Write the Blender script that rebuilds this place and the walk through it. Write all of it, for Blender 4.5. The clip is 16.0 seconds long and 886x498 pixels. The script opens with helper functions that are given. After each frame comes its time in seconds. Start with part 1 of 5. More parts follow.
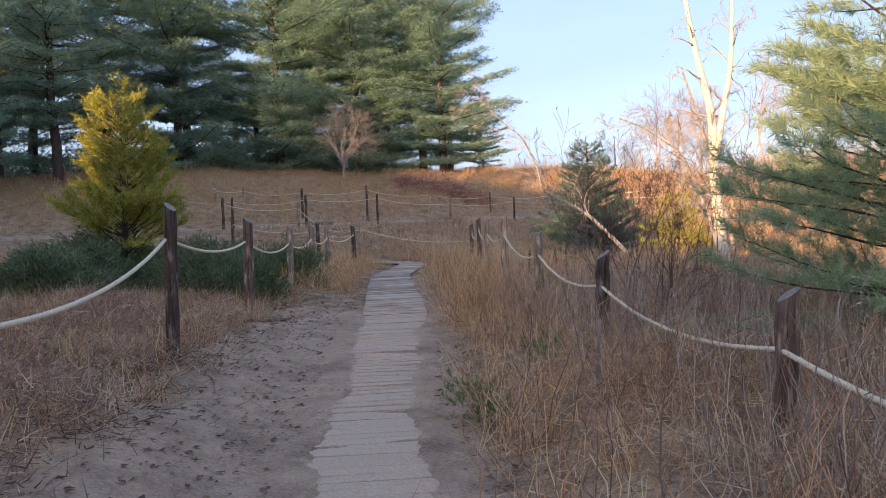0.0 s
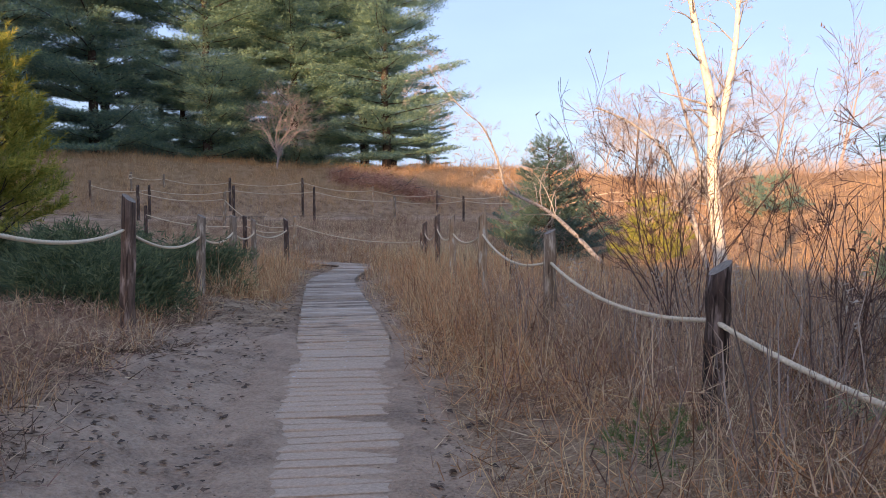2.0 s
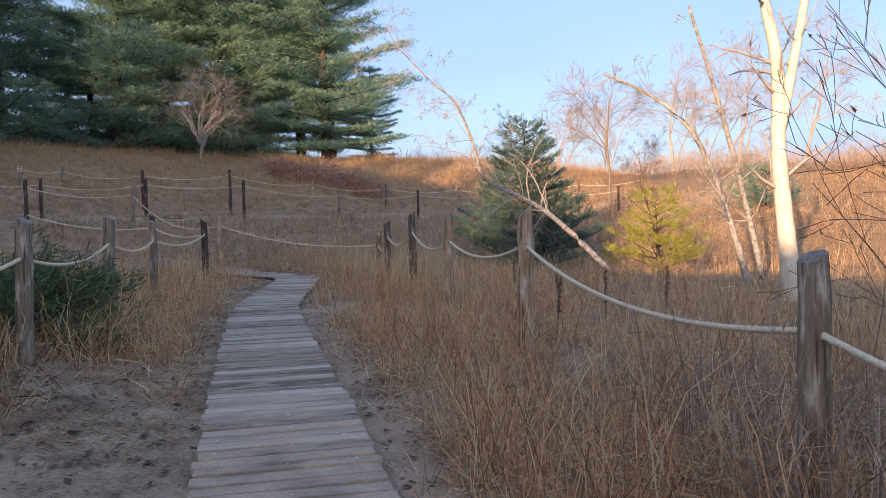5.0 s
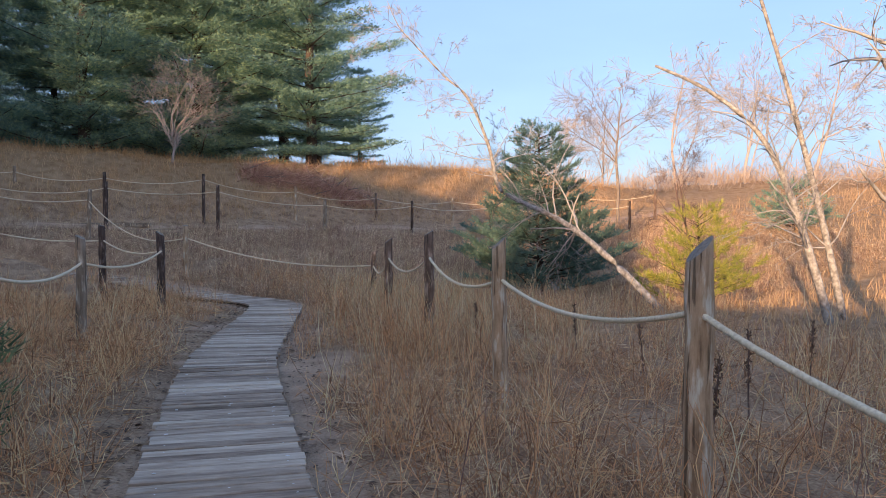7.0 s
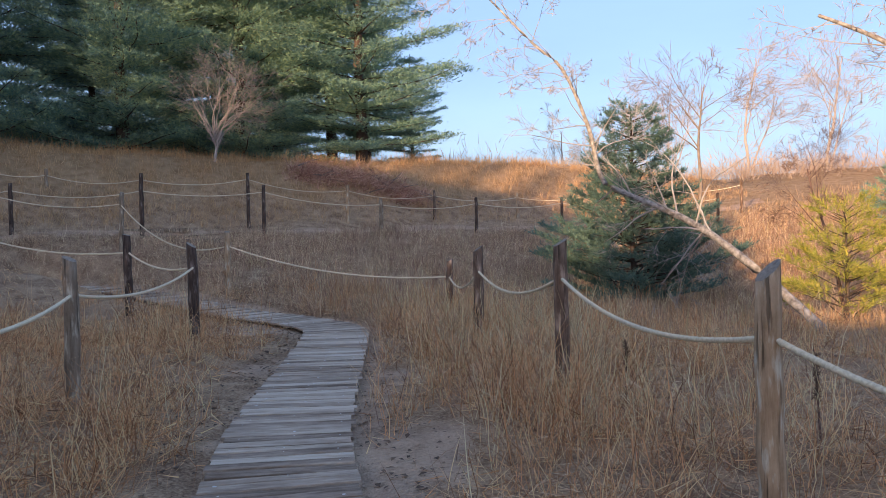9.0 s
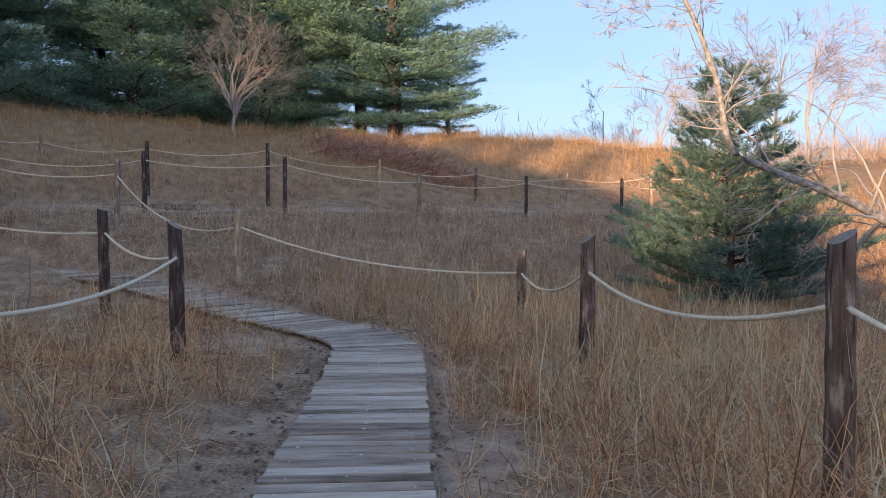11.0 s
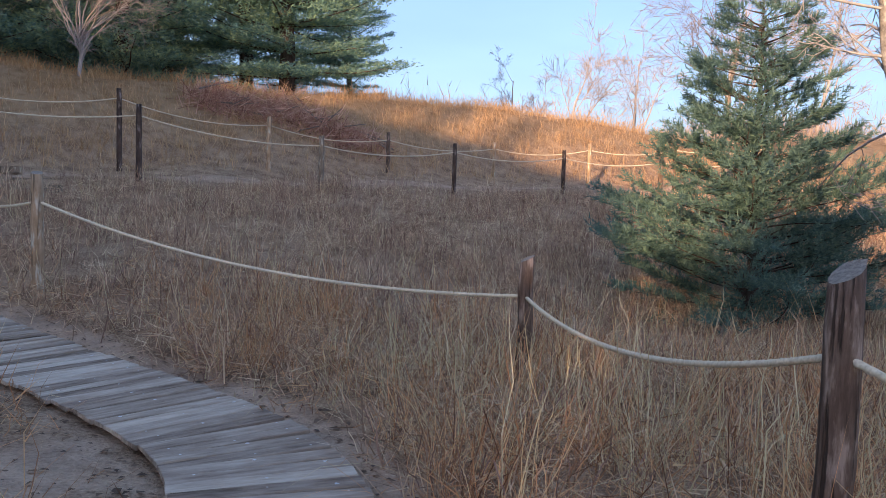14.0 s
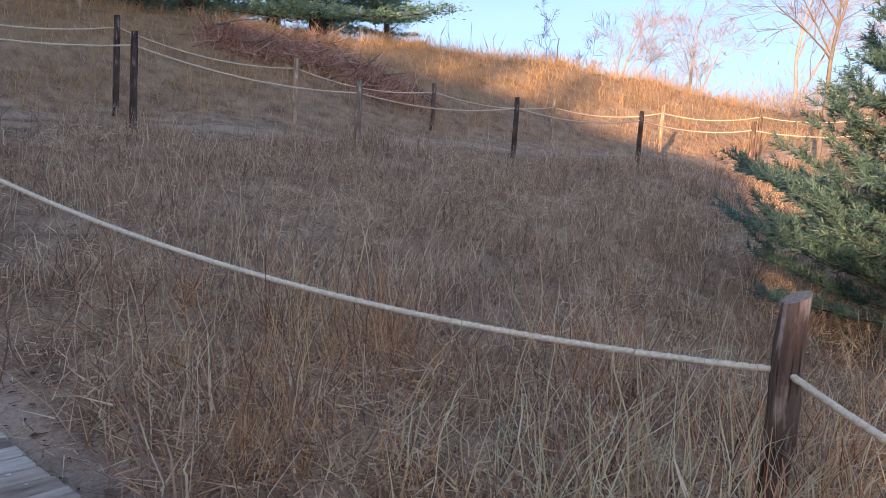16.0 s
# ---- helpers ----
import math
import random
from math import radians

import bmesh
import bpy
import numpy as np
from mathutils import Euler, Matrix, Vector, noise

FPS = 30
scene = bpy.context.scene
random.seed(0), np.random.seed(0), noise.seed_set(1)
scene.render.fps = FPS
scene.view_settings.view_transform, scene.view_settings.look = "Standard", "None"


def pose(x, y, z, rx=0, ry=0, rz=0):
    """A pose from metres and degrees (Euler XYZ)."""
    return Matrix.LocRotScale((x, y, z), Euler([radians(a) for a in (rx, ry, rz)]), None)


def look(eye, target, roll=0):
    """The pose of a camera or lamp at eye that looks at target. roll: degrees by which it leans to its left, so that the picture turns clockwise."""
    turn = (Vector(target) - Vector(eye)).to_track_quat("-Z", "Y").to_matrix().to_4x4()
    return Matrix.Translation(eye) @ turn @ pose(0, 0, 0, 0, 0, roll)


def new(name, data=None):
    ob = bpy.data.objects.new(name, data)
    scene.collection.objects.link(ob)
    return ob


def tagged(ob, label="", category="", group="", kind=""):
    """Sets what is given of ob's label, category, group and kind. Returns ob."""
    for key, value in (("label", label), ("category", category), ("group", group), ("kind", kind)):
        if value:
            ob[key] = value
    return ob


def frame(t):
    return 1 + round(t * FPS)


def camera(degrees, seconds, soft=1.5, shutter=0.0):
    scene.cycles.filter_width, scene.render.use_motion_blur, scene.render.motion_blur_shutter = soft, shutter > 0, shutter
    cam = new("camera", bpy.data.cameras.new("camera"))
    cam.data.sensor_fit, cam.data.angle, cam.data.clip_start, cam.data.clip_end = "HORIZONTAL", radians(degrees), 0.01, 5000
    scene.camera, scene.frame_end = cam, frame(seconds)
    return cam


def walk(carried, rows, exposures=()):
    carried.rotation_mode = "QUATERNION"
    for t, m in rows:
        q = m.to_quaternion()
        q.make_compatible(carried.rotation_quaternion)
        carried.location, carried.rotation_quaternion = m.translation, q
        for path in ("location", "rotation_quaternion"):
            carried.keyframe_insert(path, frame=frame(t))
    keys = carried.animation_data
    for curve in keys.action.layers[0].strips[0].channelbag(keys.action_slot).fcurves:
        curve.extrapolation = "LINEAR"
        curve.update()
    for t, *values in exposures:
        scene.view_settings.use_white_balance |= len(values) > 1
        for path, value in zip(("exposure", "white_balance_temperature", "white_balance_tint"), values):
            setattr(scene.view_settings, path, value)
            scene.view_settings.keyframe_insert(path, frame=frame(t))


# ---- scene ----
cam = camera(57.7, 16.0, soft=0.8)
PATH = [
    (0, (4.143, -10.122, 1.150), (3.579, -8.204, 1.096), -2.51),
    (0.5, (3.745, -9.319, 1.072), (3.270, -7.376, 1.015), -1.51),
    (1, (3.380, -8.509, 1.024), (2.926, -6.562, 0.970), -1.33),
    (1.5, (3.045, -7.684, 1.018), (2.624, -5.730, 0.943), -1.02),
    (2, (2.757, -6.810, 1.055), (2.352, -4.853, 1.002), -0.63),
    (2.5, (2.470, -5.940, 1.072), (2.114, -3.972, 1.043), -0.56),
    (3, (2.196, -5.100, 1.059), (1.856, -3.129, 1.042), -1.07),
    (3.5, (1.902, -4.243, 1.168), (1.582, -2.270, 1.105), -1.12),
    (4, (1.615, -3.531, 1.199), (1.305, -1.556, 1.137), -1.23),
    (4.2, (1.491, -3.234, 1.171), (1.195, -1.257, 1.106), -1.24),
    (6.3, (0.391, 0.181, 1.259), (0.195, 2.170, 1.193), -0.52),
    (6.5, (0.294, 0.479, 1.314), (0.100, 2.468, 1.248), -0.20),
    (7, (0.042, 1.287, 1.340), (-0.159, 3.276, 1.300), -0.04),
    (7.5, (-0.243, 2.051, 1.368), (-0.465, 4.039, 1.339), -0.19),
    (8, (-0.510, 2.811, 1.379), (-0.763, 4.794, 1.340), -0.12),
    (8.5, (-0.786, 3.524, 1.419), (-1.073, 5.503, 1.376), -0.67),
    (9, (-1.091, 4.276, 1.475), (-1.403, 6.251, 1.428), -1.14),
    (9.5, (-1.372, 5.137, 1.426), (-1.722, 7.106, 1.386), -0.34),
    (9.7, (-1.505, 5.432, 1.450), (-1.862, 7.399, 1.397), -0.20),
    (11.8, (-2.728, 8.960, 1.441), (-3.094, 10.925, 1.351), 0.09),
    (12, (-2.827, 9.283, 1.435), (-3.167, 11.252, 1.351), 0.24),
    (12.5, (-3.097, 10.111, 1.455), (-3.414, 12.084, 1.375), 0.30),
    (13, (-3.315, 10.850, 1.446), (-3.466, 12.839, 1.294), 1.69),
    (13.5, (-3.528, 11.633, 1.452), (-3.701, 13.621, 1.320), 1.70),
    (14, (-3.692, 12.441, 1.467), (-3.782, 14.434, 1.318), 1.47),
    (14.5, (-3.869, 13.242, 1.493), (-3.973, 15.234, 1.349), 1.15),
    (15, (-4.059, 14.063, 1.491), (-4.155, 16.056, 1.351), 1.29),
    (15.5, (-4.252, 14.818, 1.470), (-4.383, 16.808, 1.327), 1.72),
    (16, (-4.519, 15.646, 1.427), (-4.660, 17.626, 1.183), 3.59),
]
walk(cam, [(t, look(eye, target, roll)) for t, eye, target, roll in PATH], [(0.0, 1.64, 8100, 29), (2.0, 1.56, 7900, 30), (4.0, 1.47, 7600, 27), (6.5, 1.38, 7300, 23), (12.0, 1.44, 7150, 23), (15.0, 1.49, 6900, 24), (16.0, 1.58, 7000, 25)])

# ---- light ----
SUN_ELEV, SUN_AZ = radians(10.0), math.atan2(-0.31, -0.95)   # the sun stands low behind the walker, a little to the left
to_sun = Vector((math.sin(SUN_AZ) * math.cos(SUN_ELEV), math.cos(SUN_AZ) * math.cos(SUN_ELEV), math.sin(SUN_ELEV)))
world = bpy.data.worlds.new("world")
scene.world = world
world.use_nodes = True
wt = world.node_tree
sky = wt.nodes.new("ShaderNodeTexSky")
sky.sky_type, sky.sun_disc, sky.sun_elevation, sky.sun_rotation = "NISHITA", False, SUN_ELEV, SUN_AZ
sky.air_density, sky.dust_density, sky.ozone_density = 1.0, 2.2, 3.0
# thin high cloud whitens the blue here and there
wc, wm, wn, wr, wx = (wt.nodes.new("ShaderNode" + n) for n in ("TexCoord", "Mapping", "TexNoise", "ValToRGB", "Mix"))
wm.inputs["Scale"].default_value = (1.0, 1.0, 3.5)
wn.inputs["Scale"].default_value, wn.inputs["Detail"].default_value = 2.2, 5.0
wr.color_ramp.elements[0].position, wr.color_ramp.elements[0].color = 0.3, (0.45, 0.45, 0.45, 1)
wr.color_ramp.elements[1].position, wr.color_ramp.elements[1].color = 0.75, (0.75, 0.75, 0.75, 1)
wx.data_type = "RGBA"
wx.inputs["B"].default_value = (0.85, 1.6, 2.95, 1)
wt.links.new(wc.outputs["Generated"], wm.inputs[0])
wt.links.new(wm.outputs[0], wn.inputs["Vector"])
wt.links.new(wn.outputs["Fac"], wr.inputs[0])
wt.links.new(wr.outputs[0], wx.inputs["Factor"])
wt.links.new(sky.outputs[0], wx.inputs["A"])
wt.links.new(wx.outputs["Result"], wt.nodes["Background"].inputs[0])
wt.nodes["Background"].inputs[1].default_value = 0.15
sun = new("sun", bpy.data.lights.new("sun", "SUN"))
sun.data.energy, sun.data.angle, sun.data.color = 3.2, radians(0.6), (1.0, 0.74, 0.45)
sun.matrix_world = look(to_sun * 50, (0, 0, 0))


# ---- materials ----
def shader(name, rough=0.8, spec=0.3):
    m = bpy.data.materials.new(name)
    m.use_nodes = True
    nt = m.node_tree
    b = nt.nodes["Principled BSDF"]
    b.inputs["Roughness"].default_value = rough
    b.inputs["Specular IOR Level"].default_value = spec
    return m, nt, b


def ramp(nt, source, stops):
    n = nt.nodes.new("ShaderNodeValToRGB")
    while len(n.color_ramp.elements) < len(stops):
        n.color_ramp.elements.new(0.5)
    for e, (p, c) in zip(n.color_ramp.elements, stops):
        e.position, e.color = p, (*c, 1)
    nt.links.new(source, n.inputs[0])
    return n.outputs[0]


def coords(nt, scale=(1, 1, 1), kind="Object"):
    c, m = nt.nodes.new("ShaderNodeTexCoord"), nt.nodes.new("ShaderNodeMapping")
    m.inputs["Scale"].default_value = scale
    nt.links.new(c.outputs[kind], m.inputs[0])
    return m.outputs[0]


def place(nt):
    return nt.nodes.new("ShaderNodeNewGeometry").outputs["Position"]


def noise_tex(nt, vec, scale, detail=4.0, rough=0.6):
    n = nt.nodes.new("ShaderNodeTexNoise")
    n.inputs["Scale"].default_value, n.inputs["Detail"].default_value, n.inputs["Roughness"].default_value = scale, detail, rough
    nt.links.new(vec, n.inputs["Vector"])
    return n.outputs["Fac"]


def mix(nt, fac, a, b, how="MIX"):
    n = nt.nodes.new("ShaderNodeMix")
    n.data_type, n.blend_type = "RGBA", how
    for sock, v in ((n.inputs["Factor"], fac), (n.inputs["A"], a), (n.inputs["B"], b)):
        if isinstance(v, (int, float)):
            sock.default_value = v
        elif isinstance(v, tuple):
            sock.default_value = (*v, 1)
        else:
            nt.links.new(v, sock)
    return n.outputs["Result"]


def math_node(nt, how, a, b=0.0):
    n = nt.nodes.new("ShaderNodeMath")
    n.operation = how
    for sock, v in zip(n.inputs, (a, b)):
        if isinstance(v, (int, float)):
            sock.default_value = v
        else:
            nt.links.new(v, sock)
    return n.outputs[0]


def bump(nt, b, height, strength=0.5, dist=0.01):
    n = nt.nodes.new("ShaderNodeBump")
    n.inputs["Strength"].default_value, n.inputs["Distance"].default_value = strength, dist
    nt.links.new(height, n.inputs["Height"])
    nt.links.new(n.outputs[0], b.inputs["Normal"])


def leaf_material(name, stops, rough=0.6, thin=0.25, field=0.35):
    """Blades, needles and leaves: each island has its own tint, drifting over the ground, and lets some light through."""
    m, nt, b = shader(name, rough, 0.25)
    g = nt.nodes.new("ShaderNodeNewGeometry")
    drift = noise_tex(nt, g.outputs["Position"], 0.45, 3.0)
    f = math_node(nt, "ADD", math_node(nt, "MULTIPLY", g.outputs["Random Per Island"], 1 - field), math_node(nt, "MULTIPLY", drift, field))
    col = ramp(nt, f, stops)
    nt.links.new(col, b.inputs["Base Color"])
    if thin:
        t = nt.nodes.new("ShaderNodeBsdfTranslucent")
        nt.links.new(col, t.inputs["Color"])
        mx = nt.nodes.new("ShaderNodeMixShader")
        mx.inputs[0].default_value = thin
        out = nt.nodes["Material Output"]
        nt.links.new(b.outputs[0], mx.inputs[1])
        nt.links.new(t.outputs[0], mx.inputs[2])
        nt.links.new(mx.outputs[0], out.inputs["Surface"])
    return m


def ground_material():
    m, nt, b = shader("ground", 0.95, 0.1)
    p = place(nt)
    big, mid, fine = noise_tex(nt, p, 0.35, 4), noise_tex(nt, p, 2.6, 6), noise_tex(nt, p, 38, 4)
    sandy = ramp(nt, math_node(nt, "ADD", math_node(nt, "MULTIPLY", fine, 0.5), math_node(nt, "MULTIPLY", mid, 0.5)),
                 [(0.3, (0.36, 0.23, 0.155)), (0.5, (0.56, 0.38, 0.265)), (0.72, (0.68, 0.49, 0.355))])
    litter = ramp(nt, math_node(nt, "ADD", math_node(nt, "MULTIPLY", fine, 0.55), math_node(nt, "MULTIPLY", mid, 0.45)),
                  [(0.36, (0.17, 0.10, 0.066)), (0.5, (0.41, 0.265, 0.17)), (0.64, (0.66, 0.465, 0.30))])
    dune = ramp(nt, mid, [(0.3, (0.30, 0.185, 0.10)), (0.7, (0.50, 0.335, 0.20))])
    a = nt.nodes.new("ShaderNodeAttribute")
    a.attribute_name = "sand"
    d = nt.nodes.new("ShaderNodeAttribute")
    d.attribute_name = "dune"
    edge = math_node(nt, "ADD", a.outputs["Fac"], math_node(nt, "MULTIPLY", math_node(nt, "SUBTRACT", mid, 0.5), 0.9))
    s = ramp(nt, edge, [(0.42, (0, 0, 0)), (0.62, (1, 1, 1))])
    # dead leaves and needles lie scattered on the sand
    v = nt.nodes.new("ShaderNodeTexVoronoi")
    v.inputs["Scale"].default_value = 14.0
    nt.links.new(p, v.inputs["Vector"])
    spots = ramp(nt, math_node(nt, "ADD", v.outputs["Distance"], math_node(nt, "MULTIPLY", math_node(nt, "SUBTRACT", 0.62, mid), 1.2)), [(0.13, (1, 1, 1)), (0.2, (0, 0, 0))])
    sandy = mix(nt, math_node(nt, "MULTIPLY", spots, 0.75), sandy, (0.07, 0.045, 0.03))
    mats = ramp(nt, noise_tex(nt, p, 1.7, 7, 0.7), [(0.46, (0, 0, 0)), (0.70, (0.6, 0.6, 0.6))])
    sandy = mix(nt, mats, sandy, ramp(nt, fine, [(0.35, (0.06, 0.042, 0.034)), (0.65, (0.26, 0.19, 0.15))]))
    far = mix(nt, d.outputs["Fac"], litter, dune)
    nt.links.new(mix(nt, s, far, sandy), b.inputs["Base Color"])
    lumps = noise_tex(nt, p, 7.5, 3)
    bump(nt, b, math_node(nt, "ADD", math_node(nt, "ADD", mid, math_node(nt, "MULTIPLY", lumps, 0.7)), math_node(nt, "MULTIPLY", fine, 0.4)), 1.0, 0.11)
    return m


def post_material(name, dark, light):
    m, nt, b = shader(name, 0.85, 0.2)
    info = nt.nodes.new("ShaderNodeObjectInfo")
    c = coords(nt, (14, 14, 1.3))
    add = nt.nodes.new("ShaderNodeVectorMath")
    add.operation = "ADD"
    nt.links.new(c, add.inputs[0])
    nt.links.new(info.outputs["Random"], add.inputs[1])
    grain, blot = noise_tex(nt, add.outputs[0], 2.2, 8, 0.7), noise_tex(nt, coords(nt, (3, 3, 2.2)), 1.6, 4)
    f = math_node(nt, "ADD", math_node(nt, "MULTIPLY", grain, 0.6), math_node(nt, "MULTIPLY", blot, 0.4))
    col = ramp(nt, f, [(0.33, tuple(v * 0.45 for v in dark)), (0.47, dark), (0.66, light)])
    # weathered streaks where the bark has peeled, and dark checks along the grain
    peel = ramp(nt, noise_tex(nt, coords(nt, (9, 9, 1.7)), 1.9, 5, 0.6), [(0.54, (0, 0, 0)), (0.66, (0.7, 0.7, 0.7))])
    col = mix(nt, peel, col, tuple(min(0.7, 0.10 + 1.7 * v) for v in light))
    checks = ramp(nt, noise_tex(nt, coords(nt, (30, 30, 1.1)), 1.5, 3, 0.5), [(0.36, (0.8, 0.8, 0.8)), (0.42, (0, 0, 0))])
    col = mix(nt, checks, col, tuple(v * 0.3 for v in dark))
    nt.links.new(col, b.inputs["Base Color"])
    bump(nt, b, math_node(nt, "SUBTRACT", grain, checks), 0.9, 0.014)
    return m


def plank_material():
    m, nt, b = shader("weathered_plank", 0.8, 0.25)
    info = nt.nodes.new("ShaderNodeObjectInfo")
    c = coords(nt, (2.2, 12, 12))
    add = nt.nodes.new("ShaderNodeVectorMath")
    add.operation = "ADD"
    sc = math_node(nt, "MULTIPLY", info.outputs["Random"], 40.0)
    nt.links.new(c, add.inputs[0])
    nt.links.new(sc, add.inputs[1])
    grain = noise_tex(nt, add.outputs[0], 2.0, 7, 0.65)
    p = place(nt)
    dirt, fine = noise_tex(nt, p, 3.2, 5), noise_tex(nt, p, 45, 3)
    blot = noise_tex(nt, add.outputs[0], 0.55, 5, 0.6)
    tone = math_node(nt, "ADD", math_node(nt, "ADD", math_node(nt, "MULTIPLY", grain, 0.45), math_node(nt, "MULTIPLY", blot, 0.5)), math_node(nt, "MULTIPLY", math_node(nt, "SUBTRACT", info.outputs["Random"], 0.5), 0.26))
    wood = ramp(nt, tone, [(0.26, (0.13, 0.084, 0.056)), (0.38, (0.28, 0.202, 0.150)), (0.52, (0.46, 0.356, 0.272)), (0.70, (0.68, 0.57, 0.455))])
    sand = ramp(nt, fine, [(0.3, (0.46, 0.32, 0.225)), (0.7, (0.63, 0.455, 0.33))])
    sep = nt.nodes.new("ShaderNodeSeparateXYZ")
    nt.links.new(p, sep.inputs[0])
    # blown sand thickens towards the open sand at the start of the boardwalk
    blown = math_node(nt, "ADD", math_node(nt, "MULTIPLY", math_node(nt, "SUBTRACT", 4.2, sep.outputs["Y"]), 0.14), math_node(nt, "MULTIPLY", math_node(nt, "SUBTRACT", dirt, 0.5), 1.3))
    k = ramp(nt, blown, [(0.05, (0, 0, 0)), (0.45, (0.93, 0.93, 0.93))])
    k = math_node(nt, "ADD", k, math_node(nt, "MULTIPLY", ramp(nt, dirt, [(0.55, (0, 0, 0)), (0.75, (1, 1, 1))]), 0.3))
    nt.links.new(mix(nt, k, wood, sand), b.inputs["Base Color"])
    bump(nt, b, math_node(nt, "ADD", grain, math_node(nt, "MULTIPLY", fine, 0.2)), 0.9, 0.012)
    return m


def bark_material(name, stops, scale=(6, 6, 1.5), size=3.0):
    m, nt, b = shader(name, 0.9, 0.15)
    n = noise_tex(nt, coords(nt, scale), size, 6, 0.65)
    nt.links.new(ramp(nt, n, stops), b.inputs["Base Color"])
    bump(nt, b, n, 0.8, 0.02)
    return m


def birch_material():
    m, nt, b = shader("birch_bark", 0.7, 0.25)
    p = place(nt)
    mp = nt.nodes.new("ShaderNodeMapping")
    mp.inputs["Scale"].default_value = (3.5, 3.5, 11)
    nt.links.new(p, mp.inputs[0])
    streak, blot = noise_tex(nt, mp.outputs[0], 2.4, 5, 0.6), noise_tex(nt, p, 2.3, 4)
    white = ramp(nt, noise_tex(nt, p, 9, 4), [(0.3, (0.55, 0.47, 0.37)), (0.7, (0.74, 0.68, 0.58))])
    marks = ramp(nt, math_node(nt, "ADD", math_node(nt, "MULTIPLY", streak, 0.7), math_node(nt, "MULTIPLY", blot, 0.3)), [(0.60, (0, 0, 0)), (0.67, (0.85, 0.85, 0.85))])
    nt.links.new(mix(nt, marks, white, (0.06, 0.045, 0.035)), b.inputs["Base Color"])
    bump(nt, b, streak, 0.4, 0.01)
    return m


def rope_material():
    m, nt, b = shader("rope", 0.85, 0.2)
    n = noise_tex(nt, place(nt), 60, 4)
    nt.links.new(ramp(nt, n, [(0.3, (0.56, 0.45, 0.31)), (0.7, (0.84, 0.72, 0.53))]), b.inputs["Base Color"])
    return m


M_GROUND, M_PLANK, M_ROPE, M_BIRCH = ground_material(), plank_material(), rope_material(), birch_material()
M_POST = {"dark": post_material("dark_post_wood", (0.068, 0.045, 0.036), (0.145, 0.100, 0.080)),
          "brown": post_material("brown_post_wood", (0.13, 0.082, 0.060), (0.26, 0.175, 0.128)),
          "pale": post_material("pale_post_wood", (0.38, 0.25, 0.155), (0.60, 0.43, 0.29)),
          "grey": post_material("grey_post_wood", (0.24, 0.175, 0.125), (0.38, 0.30, 0.225)),
          "beam": post_material("weathered_beam", (0.15, 0.11, 0.085), (0.28, 0.22, 0.175))}
M_CUT = bark_material("cut_end_grain", [(0.3, (0.20, 0.165, 0.135)), (0.7, (0.40, 0.345, 0.29))], (18, 18, 18))
M_PINEBARK = bark_material("pine_bark", [(0.3, (0.035, 0.026, 0.022)), (0.7, (0.12, 0.09, 0.075))])
M_TWIG = bark_material("grey_twig_bark", [(0.3, (0.15, 0.115, 0.095)), (0.7, (0.32, 0.265, 0.225))])
M_CREST = bark_material("pinkish_twig_bark", [(0.3, (0.31, 0.265, 0.25)), (0.7, (0.46, 0.41, 0.39))])
M_REDTWIG = bark_material("brown_twig_bark", [(0.3, (0.085, 0.05, 0.042)), (0.7, (0.22, 0.14, 0.115))])
M_NEEDLE = leaf_material("pine_needles", [(0.15, (0.11, 0.215, 0.205)), (0.5, (0.19, 0.335, 0.27)), (0.85, (0.37, 0.51, 0.29))], 0.6, 0.45)
M_SOFT = leaf_material("soft_pale_needles", [(0.15, (0.18, 0.29, 0.19)), (0.5, (0.31, 0.43, 0.25)), (0.85, (0.48, 0.57, 0.31))], 0.5, 0.45)
M_PALETWIG = bark_material("pale_twig_bark", [(0.3, (0.27, 0.245, 0.23)), (0.7, (0.47, 0.435, 0.41))])
M_BLUENEEDLE = leaf_material("blue_green_needles", [(0.15, (0.07, 0.14, 0.13)), (0.5, (0.13, 0.225, 0.185)), (0.85, (0.23, 0.335, 0.24))], 0.55, 0.42)
M_YELLOWNEEDLE = leaf_material("yellow_green_needles", [(0.15, (0.16, 0.20, 0.045)), (0.5, (0.36, 0.37, 0.075)), (0.85, (0.58, 0.48, 0.11))], 0.55, 0.35)
M_JUNIPER = leaf_material("juniper_leaves", [(0.2, (0.06, 0.09, 0.05)), (0.5, (0.11, 0.16, 0.08)), (0.85, (0.25, 0.29, 0.14))], 0.6, 0.4)
M_TALL = leaf_material("tall_dry_grass", [(0.12, (0.168, 0.072, 0.036)), (0.4, (0.550, 0.267, 0.129)), (0.62, (0.836, 0.445, 0.219)), (0.85, (0.911, 0.698, 0.392))], 0.6, 0.45, 0.25)
M_STRAW = leaf_material("pale_straw", [(0.1, (0.500, 0.360, 0.187)), (0.5, (0.680, 0.530, 0.297)), (0.9, (0.840, 0.720, 0.451))], 0.5, 0.3, 0.2)
M_MEADOW = leaf_material("meadow_weeds", [(0.12, (0.221, 0.136, 0.090)), (0.4, (0.471, 0.295, 0.189)), (0.62, (0.747, 0.495, 0.321)), (0.85, (0.930, 0.745, 0.505))], 0.6, 0.45, 0.25)
M_HILL = leaf_material("hill_grass", [(0.1, (0.426, 0.253, 0.135)), (0.45, (0.554, 0.346, 0.184)), (0.9, (0.782, 0.529, 0.300))], 0.6, 0.4)
